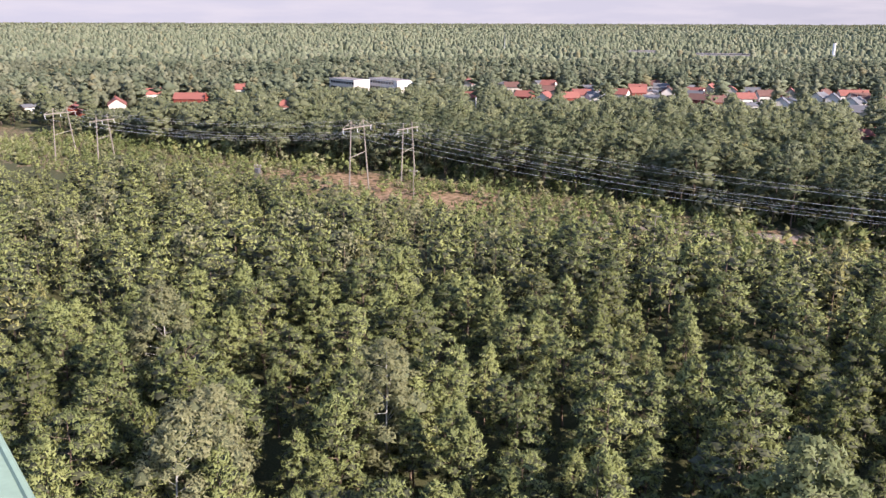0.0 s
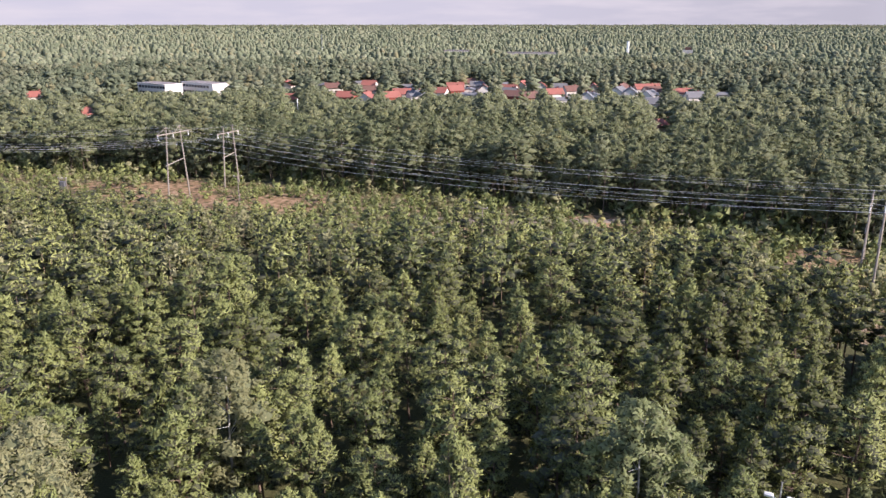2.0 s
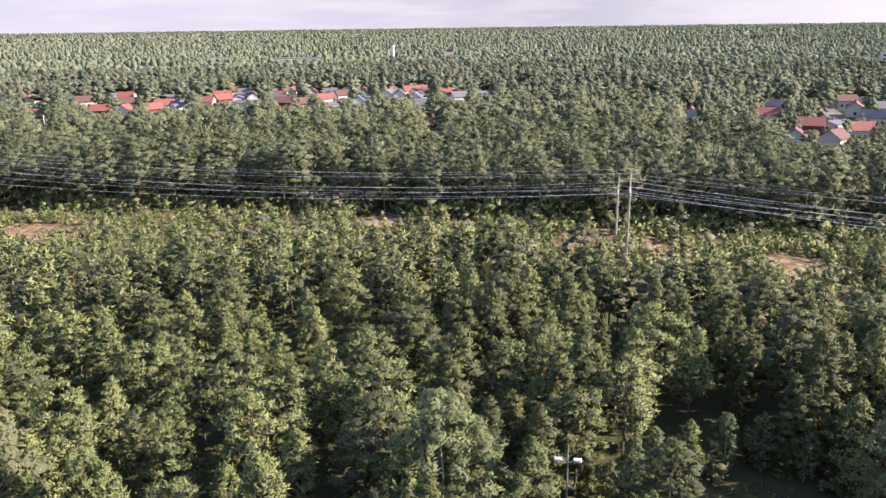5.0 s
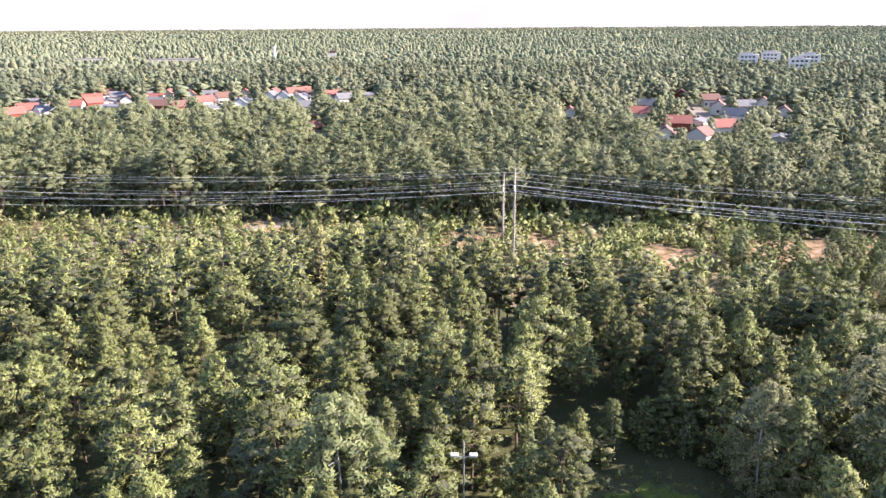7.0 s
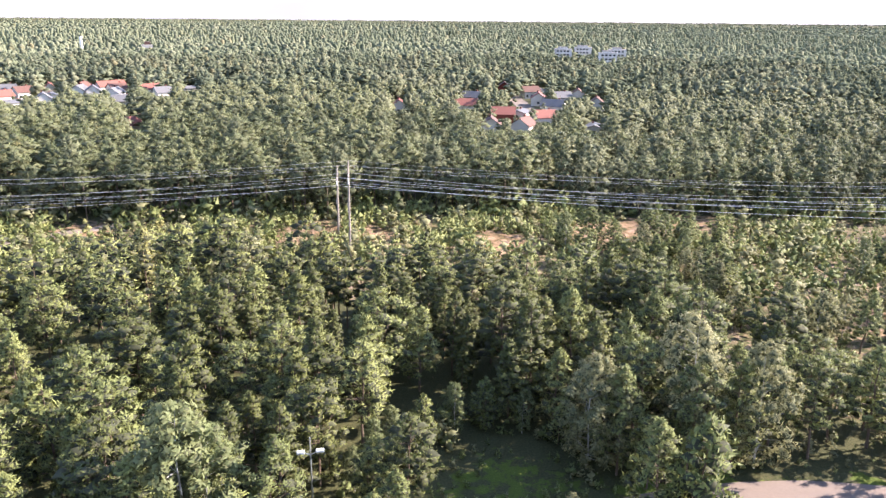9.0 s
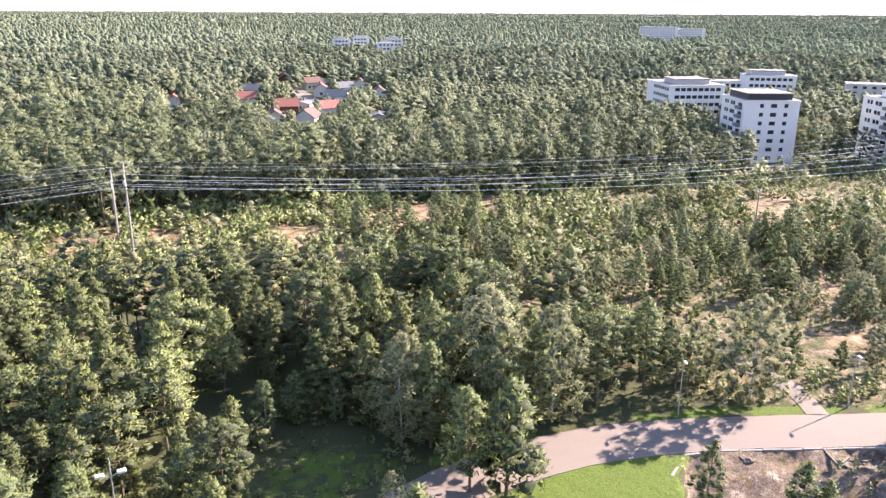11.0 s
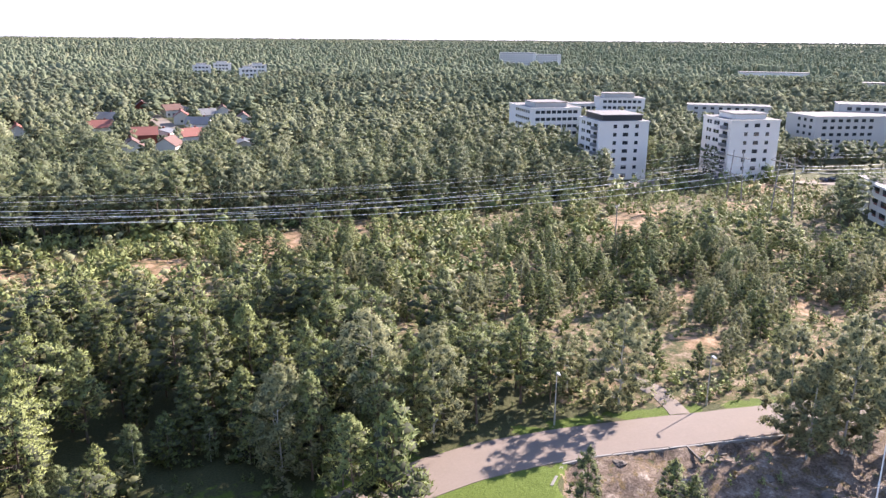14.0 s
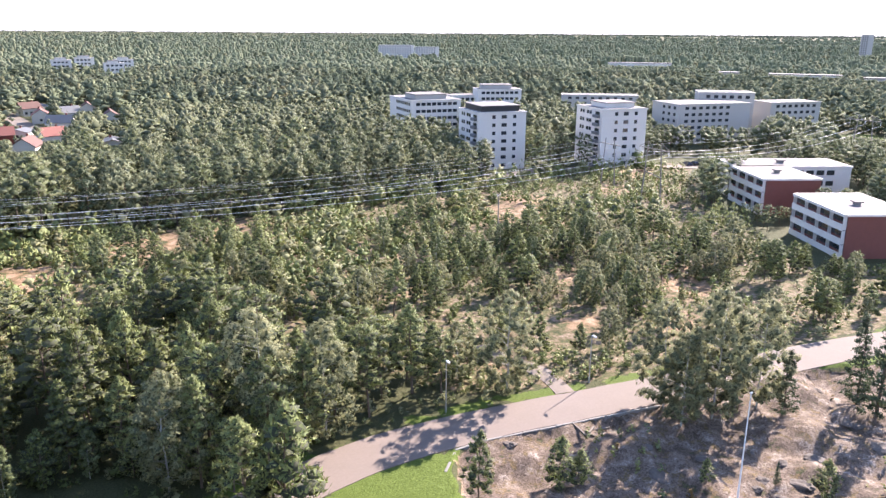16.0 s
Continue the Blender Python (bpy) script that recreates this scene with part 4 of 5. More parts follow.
merge("shrubs", "bright green saplings and shrubs under the power line", "shrubs", T_SHRUB, bx, by, bh, rs, [M["sapling"], M["young"], M["birch"]], None, None, [0, 0, 1, 2])


# ---- tall wood beyond the power line, then woods round the houses, then to the horizon
def beyond(x, y):
    r = np.hypot(x, y)
    return in_view(x, y, 74, -80) & ((y > far_edge_y(x) - waves(x, y, 18, 21) * 3) | ((x > 178) & ~inside(OPEN_RIGHT, x, y) & (y > 5))) & (r < 420) & clear_of(x, y) & (lumps(x, y, 15, 62, 2) > 0.20)


T_TALL = [tree_arrays("pine" if k % 3 == 0 else "round", 16.0, 700 + k, 26, 17, 0.50, 0.72, 0.98, 0.3, 0.2, 0.3) for k in range(6)] + [tree_arrays("broad", 14.0, 720 + k, 26, 17, 0.48, 0.70, 1.1, 0.34, 0.2, 0.3) for k in range(4)] + [tree_arrays("spruce", 15.0, 730, 34, 8, 0.66, 0.7)]
T_TALL_FAR = [tree_arrays("pine" if k % 3 == 0 else "round", 16.0, 740 + k, 12, 12, 0.62, 0.80, 1.05, 0.32, 0.2, 0.25) for k in range(6)] + [tree_arrays("broad", 14.0, 760 + k, 12, 12, 0.60, 0.80, 1.1, 0.34, 0.2, 0.25) for k in range(4)] + [tree_arrays("spruce", 15.0, 770, 18, 3, 0.9, 0.85)]
tx, ty = scatter((-420, 20, 420, 420), 5.3, beyond, rs)
keep = rs.uniform(size=len(tx)) > 0.12 * smooth(10, 70, tx)
tx, ty = tx[keep], ty[keep]
tr = np.hypot(tx, ty)
share = (0.15 + 0.50 * smooth(-20, 90, tx)) * (1 - 0.5 * smooth(140, 200, tx))
u = rs.uniform(size=len(tx))
pk = np.where(u < share, 6 + rs.randint(0, 4, len(tx)), np.where(u > 0.95, 10, rs.randint(0, 6, len(tx))))
th = np.clip(rs.normal(15.2, 1.7, len(tx)) + waves(tx, ty, 45, 24) * 1.5, 8, 21) * (1 - 0.16 * smooth(20, 140, tx)) * (1 - 0.15 * smooth(280, 400, tr))
th = np.maximum(height_cap(tx, ty, th), 2.5)
for nm, lab, pats, sel in (("tall_wood", "tall pine and birch wood beyond the power line", T_TALL, tr < 285), ("middle_wood", "mixed pine and birch wood before the houses", T_TALL_FAR, tr >= 285)):
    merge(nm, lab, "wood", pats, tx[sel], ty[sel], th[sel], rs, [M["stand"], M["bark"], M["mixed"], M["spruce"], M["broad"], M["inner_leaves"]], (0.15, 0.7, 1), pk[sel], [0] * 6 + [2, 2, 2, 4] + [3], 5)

T_FAR = [tree_arrays(("pine", "round", "pine", "spruce", "round", "pine")[k], 14.0, 800 + k, 7, 6, 0.95, 1.0, 1.0, 0.34, 0.2, 0.22) for k in range(6)] + [tree_arrays("broad", 13.0, 820 + k, 7, 6, 0.9, 1.0, 1.1, 0.36, 0.2, 0.22) for k in range(4)]


def ring(r0, r1, n, rs):
    """Random places in the seen sector, even over the picture's depth."""
    r = np.exp(rs.uniform(math.log(r0), math.log(r1), n))
    a = np.radians(rs.uniform(-74, 80, n))
    return r * np.sin(a), r * np.cos(a)


fx, fy = scatter((-1200, 0, 1200, 1200), 7.0, lambda x, y: in_view(x, y) & (np.hypot(x, y) > 420) & (np.hypot(x, y) < 760) & clear_of(x, y), rs)
fr = np.hypot(fx, fy)
fh = np.clip(rs.normal(13.2, 1.3, len(fx)), 8, 18) + waves(fx, fy, 70, 31) * 2.0
fh = np.maximum(height_cap(fx, fy, fh), 2.5)
mix = waves(fx, fy, 160, 32) + rs.normal(0, 0.5, len(fx))
pk = np.where(mix > 0.3, 6 + rs.randint(0, 4, len(fx)), rs.randint(0, 6, len(fx)))
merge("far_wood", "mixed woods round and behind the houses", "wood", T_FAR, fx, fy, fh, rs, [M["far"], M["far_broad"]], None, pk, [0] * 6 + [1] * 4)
T_LUMP = [lump_tree(13.0, 3.0 + 0.25 * k, 850 + k, 5) for k in range(6)]
T_CANOPY = [lump_tree(12.0, 8.0, 870 + k, 5) for k in range(6)]
gx, gy = ring(740, 2300, 24000, rs)
ok = clear_of(gx, gy)
gx, gy = gx[ok], gy[ok]
gh = np.maximum(height_cap(gx, gy, rs.normal(13, 1.3, len(gx)) * (1 + 0.10 * waves(gx, gy, 300, 33))), 2.5)
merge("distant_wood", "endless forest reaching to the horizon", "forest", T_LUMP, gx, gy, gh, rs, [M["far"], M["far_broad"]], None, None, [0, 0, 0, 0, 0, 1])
gx, gy = ring(2100, 4750, 18000, rs)
gh = rs.normal(12, 0.6, len(gx)) * (1 + 0.06 * waves(gx, gy, 500, 34)) * (1 - 0.6 * smooth(2400, 4200, np.hypot(gx, gy)))
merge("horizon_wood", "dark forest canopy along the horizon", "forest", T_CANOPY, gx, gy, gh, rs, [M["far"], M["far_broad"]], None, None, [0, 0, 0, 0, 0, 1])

# ---------------------------------------------------------------- buildings


def window_mesh(w, h, name="window"):
    """Glass set back in a white frame."""
    bm = bmesh.new()
    box(bm, -w / 2, -0.04, 0, w / 2, 0.02, h)
    return mesh_of(name, bm, M["glass"])


def block(name, x, y, turn, w, d, z0, z1, label, wall="render", storeys=7, front=None, side=None, trim="render", plant_room=None, bands=False, roof="roof_felt", stack=None):
    """An apartment block; its near corner stands at x, y. front runs along +x of the block, side along +y.
    front and side: lists of (place along the wall, window width) in metres."""
    ob = thing(name, pose(x, y, z0, 0, 0, turn), label, "apartment building")
    h = z1 - z0
    part("wall", box(bmesh.new(), 0, 0, -1, w, d, h), M[wall], ob)
    bm = box(bmesh.new(), -0.25, -0.25, h, w + 0.25, d + 0.25, h + 0.45)
    part("roof_edge", bm, M[trim], ob)
    part("roof", box(bmesh.new(), 0.15, 0.15, h + 0.455, w - 0.15, d - 0.15, h + 0.50), M[roof], ob, "pale felt roof")
    sh = h / storeys
    meshes = {}
    for wall_i, spec in enumerate((front, side)):
        for s in range(storeys):
            for at, ww in spec or ():
                key = round(ww, 2)
                if key not in meshes:
                    meshes[key] = window_mesh(ww, sh * (0.46 if bands else 0.44))
                zz = s * sh + sh * (0.47 if bands else 0.32)
                m = pose(at, -0.02, zz) if wall_i == 0 else pose(-0.02, at, zz, 0, 0, -90)
                linked("window", meshes[key], ob, m)
    if bands:
        for s in range(storeys):
            bm = box(bmesh.new(), -0.95, 0.3, s * sh - 0.12 if s else 0.0, -0.80, d - 0.3, s * sh + 1.28, 0.02)
            part("balcony", bm, M["render"], ob, "white balcony front")
            part("balcony_floor", box(bmesh.new(), -0.80, 0.3, s * sh - 0.12, -0.005, d - 0.3, s * sh + 0.06), M["concrete"], ob)
            for k in range(int((d - 0.6) // 5.3) + 1):
                part("balcony_wall", box(bmesh.new(), -0.80, 0.32 + 5.3 * k, s * sh + 0.06, -0.005, 0.47 + 5.3 * k, (s + 1) * sh - 0.12), M["render"], ob, "white party wall between balconies")
        part("balcony_roof", box(bmesh.new(), -1.0, 0.2, h - 0.12, -0.27, d - 0.2, h + 0.43), M["render"], ob, "white roof fascia over the balconies")
    if stack:
        for s in range(storeys):
            part("balcony", box(bmesh.new(), -1.1, stack[0], s * sh + 0.1, -0.02, stack[1], s * sh + 1.1, 0.02), M["balcony_sheet"], ob, "dark grey sheet-metal balcony front")
    if plant_room:
        a, b, c, e, hh, mt = plant_room
        room = part("plant_room", box(bmesh.new(), a, b, h + 0.5, c, e, h + 0.5 + hh), M[mt], ob, "set-back roof storey")
        part("plant_roof", box(bmesh.new(), a - 0.4, b - 0.4, h + 0.5 + hh, c + 0.4, e + 0.4, h + 0.75 + hh), M["roof_felt"], room)
    return ob


# white tower blocks, seven storeys
T_FRONT = [(5.5, 1.2), (9.3, 1.9), (13.2, 1.2)]
T_SIDE = [(3.4, 3.0), (8.4, 1.6), (10.4, 1.6), (13.6, 1.2), (15.4, 1.2)]
block("apartment_tower", 197.4, 163.1, -28, 17.5, 19, 0, 19.2, "white rendered tower block with a dark flat roof", storeys=7, front=T_FRONT, side=T_SIDE, plant_room=(1.6, 1.6, 15.6, 16.8, 1.7, "dark_trim"), stack=(1.6, 5.2))
block("apartment_tower", 230.5, 135.5, -30, 17.5, 19, 0, 20, "white rendered tower block with a pale roof storey", storeys=7, front=T_FRONT, side=T_SIDE, plant_room=(3, 3, 14, 14, 1.6, "render"), stack=(1.6, 5.2))
block("apartment_house", 227.4, 224.7, -25, 22.5, 28, 0, 17.6, "white five-storey apartment house with long window rows", storeys=6, front=[(3 + 2.4 * k, 1.9) for k in range(8)], side=[(2.5 + 2.6 * k, 1.7) for k in range(7)], plant_room=(3, 3, 17, 16, 1.8, "grey_render"))
block("low_hall", 310, 288, -40, 26, 12, 0, 11.5, "long low hall with a pale roof", storeys=3, front=[(3 + 3 * k, 2.2) for k in range(7)])
block("apartment_house", 319, 265, -40, 24, 16, 0, 15.5, "pale apartment house with a flat roof", storeys=5, front=[(3 + 2.6 * k, 1.9) for k in range(8)], plant_room=(3, 3, 19, 12, 2.0, "grey_render"))
block("apartment_house", 305, 143, -30, 36, 20, 0, 16.4, "grey-beige six-storey apartment house", "grey_render", 6, [(4 + 3.4 * k, 1.8) for k in range(7)], [(3, 1.6), (7, 1.6), (11, 1.6)], "grey_render")
block("apartment_house", 337, 149, -58, 24, 14, 0, 19.6, "grey-beige apartment house standing behind trees", "grey_render", 6, [(4 + 3.4 * k, 1.8) for k in range(6)], None, "grey_render")
block("apartment_house", 364.7, 126.3, -31, 28, 14, 0, 14.6, "grey apartment house far behind the car park", "grey_render", 5, [(4 + 3.4 * k, 1.8) for k in range(7)], None, "grey_render")
block("apartment_house", 347.8, 230, -54, 40, 12, 0, 13.2, "long pale apartment house half hidden by trees", "grey_render", 5, [(4 + 4 * k, 1.8) for k in range(9)], None, "grey_render")

# brick gabled three-storey houses with balcony fronts
for bx0, by0, bl in ((169.6, 39.7, 22.0), (198.4, 67.0, 20.5)):
    block("brick_apartment_house", bx0, by0, -45, 15 if bl > 21 else 14.5, bl, 0, 9.2, "three-storey house, red brick gable, white balcony fronts", "brick", 3, None, [(1.5 + 2.65 * k, 2.5) for k in range(8)], bands=True, plant_room=(6, 8, 7.2, 9.2, 0.7, "concrete"))
block("brick_apartment_house", 212, 80, -45, 33, 14, 0, 9.2, "three-storey house with pale flat roof and balconies", "render", 3, [(12 + 3 * k, 2.2) for k in range(6)], None, plant_room=(14, 5, 15.5, 6.5, 0.7, "concrete"))

# far white blocks among the woods
for wx0, wy0, ww in ((266, 698, 16), (304, 742, 17), (273, 612, 15), (315, 684, 16)):
    block("apartment_house", wx0, wy0, -22, ww, 13, 0, 19.6, "white apartment house rising above distant woods", storeys=6, front=[(3 + 3.2 * k, 2.0) for k in range(int(ww / 3.6))], side=[(3 + 3.5 * k, 1.8) for k in range(3)], plant_room=(3, 3, ww - 4, 9, 1.6, "render"))
for wx0, wy0, ww, dd, tt in ((-373.7, 349.4, 29, 12, -12), (-354, 366, 33, 12, -14)):
    block("row_block", wx0, wy0, tt, ww, dd, 0, 10.6, "long white three-storey block", storeys=3, front=[(3 + 3.1 * k, 2.4) for k in range(9)], side=None)
block("apartment_house", 851, 916, -47, 57, 14, 0, 24.5, "distant white slab block on the skyline", storeys=8, front=[(3 + 4 * k, 2.4) for k in range(13)])
block("apartment_house", 892, 874, -47, 38, 14, 0, 22, "distant white slab block on the skyline", storeys=7, front=[(3 + 4 * k, 2.4) for k in range(8)])


def hall(x, y, turn, w, d, h, label, wall="render"):
    """A long low flat-roofed building far off."""
    ob = thing("warehouse", pose(x, y, 0, 0, 0, turn), label, "warehouse")
    part("wall", box(bmesh.new(), 0, 0, -1, w, d, h), M[wall], ob)
    part("roof", box(bmesh.new(), -0.4, -0.4, h, w + 0.4, d + 0.4, h + 0.5), M["roof_felt"], ob, "pale flat roof")
    wm = window_mesh(3.0, 1.4)
    for k in range(int(w // 6)):
        linked("window", wm, ob, pose(3 + 6 * k, -0.03, h * 0.5))
    return ob


for x, y, turn, w, h, wl in ((-468, 991, 23, 36, 9, "grey_render"), (-360, 955, 19, 64, 9, "grey_render"), (851, 500, -62, 77, 10, "render"), (724, 305, -68, 22, 10, "grey_render"), (729, 259, -73, 61, 10, "render"), (725, 178, -76, 40, 10, "grey_render")):
    hall(x, y, turn, w, 16, h, "long pale flat-roofed hall among distant woods", wl)
mast = thing("radio_mast", pose(-561, 828, 0), "thin steel radio mast above distant woods", "mast")
part("pole", rod(bmesh.new(), (0, 0, 0), (0, 0, 33), 0.42, 0.2, 6), M["steel"], mast)
part("antenna", rod(bmesh.new(), (-1.0, 0, 27), (1.0, 0, 27), 0.2, 0.2, 6), M["steel"], mast)
stack = thing("chimney_stack", pose(-209, 978, 0), "tall white round chimney above distant woods", "chimney")
part("shaft", rod(bmesh.new(), (0, 0, 0), (0, 0, 24), 2.0, 1.5, 16), M["white_paint"], stack)
part("rim", rod(bmesh.new(), (0, 0, 24), (0, 0, 24.8), 1.7, 1.7, 16), M["dark_trim"], stack)
silo = thing("silo_building", pose(-145, 991, 0, 0, 0, 8), "brownish silo building above distant woods", "silo")
part("wall", box(bmesh.new(), 0, 0, 0, 12, 9, 14), M["pale_wall"], silo)
part("head_house", box(bmesh.new(), 3, 1, 14, 10, 8, 17.5), M["brown_roof"], silo)
block("high_rise", 1550, 396, -76, 20, 18, 0, 45, "distant pale high-rise standing on the skyline", "grey_render", 14, [(3, 2), (6.5, 2), (10, 2)])
tip = thing("signal_pole", pose(-200.6, 275.2, 0), "slim white pole rising among pines", "pole")
part("pole", rod(bmesh.new(), (0, 0, 0), (0, 0, 14), 0.22, 0.16, 8), M["white_paint"], tip)
part("cap", rod(bmesh.new(), (0, 0, 14), (0, 0, 14.2), 0.26, 0.2, 8), M["steel"], tip)


def house(x, y, kind, seed):
    """A detached house with a pitched roof, chimney, door and windows."""
    r = random.Random(seed)
    big = kind.isupper()
    k = kind.lower()
    w, d = (17 if big else r.uniform(9.5, 12)), r.uniform(7.5, 9)
    turn = math.degrees(math.atan2(-x, y)) + r.choice((0, 25, -20, 70, 90))
    roof = {"r": "red_roof", "b": "brown_roof", "g": "grey_roof", "w": "grey_roof"}[k]
    wall = "render" if k in "gw" else r.choice(("pale_wall", "render", "pale_wall", "red_wall"))
    word = {"r": "red tiled", "b": "brown tiled", "g": "grey", "w": "low grey"}[k]
    ob = thing("house", pose(x, y, float(ground_z(x, y)), 0, 0, turn), "detached house with a " + word + " pitched roof", "house")
    eave, ridge = (4.3, 7.2) if k != "w" else (3.4, 4.6)
    bm = box(bmesh.new(), -w / 2, -d / 2, -0.5, w / 2, d / 2, eave)
    for s in (-1, 1):
        a = [bm.verts.new((s * w / 2, t * d / 2, eave)) for t in (-1, 1)] + [bm.verts.new((s * w / 2, 0, ridge - 0.15))]
        bm.faces.new(a)
    part("wall", bm, M[wall], ob)
    bm = bmesh.new()
    o, th = 0.5, 0.22
    slope = (ridge - eave) / (d / 2)
    for s in (-1, 1):
        q = [(-w / 2 - o, s * (d / 2 + o), eave - slope * o), (w / 2 + o, s * (d / 2 + o), eave - slope * o), (w / 2 + o, 0, ridge), (-w / 2 - o, 0, ridge)]
        lo = [bm.verts.new(c) for c in q]
        hi = [bm.verts.new((c[0], c[1], c[2] + th)) for c in q]
        bm.faces.new(lo)
        bm.faces.new(hi)
        for i in range(4):
            bm.faces.new((lo[i], lo[(i + 1) % 4], hi[(i + 1) % 4], hi[i]))
    bmesh.ops.recalc_face_normals(bm, faces=bm.faces)
    rf = part("roof", bm, M[roof], ob)
    part("chimney", box(bmesh.new(), w * 0.2, 0.2, eave + 1, w * 0.2 + 0.7, 0.9, ridge + 0.9), M["brick"], rf)
    wm = window_mesh(1.3, 1.3)
    for i in range(int(w // 3)):
        linked("window", wm, ob, pose(-w / 2 + 1.6 + 2.8 * i, -d / 2 - 0.02, 1.1))
        linked("window", wm, ob, pose(-w / 2 + 1.6 + 2.8 * i, d / 2 + 0.02, 1.1, 0, 0, 180))
    linked("window", wm, ob, pose(-w / 2 - 0.02, 0, 1.2, 0, 0, -90))
    linked("window", wm, ob, pose(w / 2 + 0.02, 0, 1.2, 0, 0, 90))
    return ob


for i, (x, y, k) in enumerate(HOUSES):
    house(x, y, k, 40 + i)


def car(x, y, turn, paint):
    """A parked car with body, cabin glass and four wheels."""
    ob = thing("parked_car", pose(x, y, 0, 0, 0, turn), "parked passenger car in the car park", "car", "cars in the car park")
    bm = bmesh.new()
    prof = [(-2.15, 0.35), (2.15, 0.35), (2.2, 0.75), (1.2, 0.92), (-2.1, 0.95)]
    a = [bm.verts.new((px, -0.85, pz)) for px, pz in prof]
    b = [bm.verts.new((px, 0.85, pz)) for px, pz in prof]
    bm.faces.new(a)
    bm.faces.new(b[::-1])
    for i in range(5):
        bm.faces.new((a[i], b[i], b[(i + 1) % 5], a[(i + 1) % 5]))
    bmesh.ops.recalc_face_normals(bm, faces=bm.faces)
    part("body", bm, paint, ob)
    bm = bmesh.new()
    lo = [bm.verts.new(c) for c in ((-1.9, -0.8, 0.94), (1.1, -0.8, 0.92), (1.1, 0.8, 0.92), (-1.9, 0.8, 0.94))]
    hi = [bm.verts.new(c) for c in ((-1.4, -0.62, 1.45), (0.3, -0.62, 1.45), (0.3, 0.62, 1.45), (-1.4, 0.62, 1.45))]
    bm.faces.new(hi)
    for i in range(4):
        bm.faces.new((lo[i], lo[(i + 1) % 4], hi[(i + 1) % 4], hi[i]))
    part("cabin", bm, M["glass"], ob)
    for wx_ in (-1.35, 1.35):
        for s_ in (-1, 1):
            part("wheel", rod(bmesh.new(), (wx_, s_ * 0.66, 0.32), (wx_, s_ * 0.86, 0.32), 0.32, 0.32, 10), M["dark_trim"], ob)
    return ob


PAINTS = [plain("car_paint_" + w, c, 0.3, 0.2) for w, c in (("dark_blue", (0.03, 0.04, 0.08)), ("silver", (0.5, 0.5, 0.5)), ("red", (0.3, 0.03, 0.03)), ("black", (0.02, 0.02, 0.02)), ("white", (0.75, 0.75, 0.75)))]
for i in range(10):
    car(258 + 0.866 * 3.1 * i, 116 - 0.5 * 3.1 * i, 60, PAINTS[(i * 3 + i // 4) % 5])

# ---------------------------------------------------------------- power line


def pylon(x, y, turn, h, label, span=7.0, ears=True):
    """A timber portal pylon: two leaning legs, crossarm, tie beam, insulator strings."""
    ob = thing("power_pylon", pose(x, y, 0, 0, 0, turn), label, "pylon", "portal pylons of the power line")
    for s in (-1, 1):
        part("leg", rod(bmesh.new(), (s * (span * 0.5), 0, -0.5), (s * span * 0.30, 0, h), 0.22, 0.15, 8), M["pole_wood"], ob)
    part("tie_beam", rod(bmesh.new(), (-span * 0.45, 0.2, h * 0.5), (span * 0.45, 0.2, h * 0.56), 0.12), M["pole_wood"], ob)
    part("crossarm", box(bmesh.new(), -span * 0.72, -0.12, h - 1.9, span * 0.72, 0.12, h - 1.66), M["pole_wood"], ob)
    for s in (-1, 1) if ears else ():
        part("brace", rod(bmesh.new(), (s * span * 0.72, 0, h - 1.7), (s * span * 0.30, 0, h), 0.07), M["pole_wood"], ob)
        part("brace", rod(bmesh.new(), (s * span * 0.06, 0, h - 1.7), (s * span * 0.30, 0, h), 0.07), M["pole_wood"], ob)
    for s in (-0.68, 0, 0.68):
        bm = bmesh.new()
        for k in range(6):
            rod(bm, (s * span, 0, h - 1.95 - 0.2 * k), (s * span, 0, h - 2.07 - 0.2 * k), 0.06, 0.15, 8)
        part("insulator", bm, M["porcelain"], ob)
    return ob


def wire(a, b, sag, r=0.024):
    cu = bpy.data.curves.new("wire", "CURVE")
    cu.dimensions, cu.bevel_depth, cu.bevel_resolution = "3D", r, 1
    sp = cu.splines.new("POLY")
    n = 28
    sp.points.add(n)
    for i in range(n + 1):
        f = i / n
        p = Vector(a).lerp(Vector(b), f)
        sp.points[i].co = (p.x, p.y, p.z - 4 * sag * f * (1 - f), 1)
    cu.materials.append(M["wire"])
    return tagged(new("power_line_wire", cu), "thin aluminium overhead wire hanging between pylons", "power line wire", "wires of the power line")


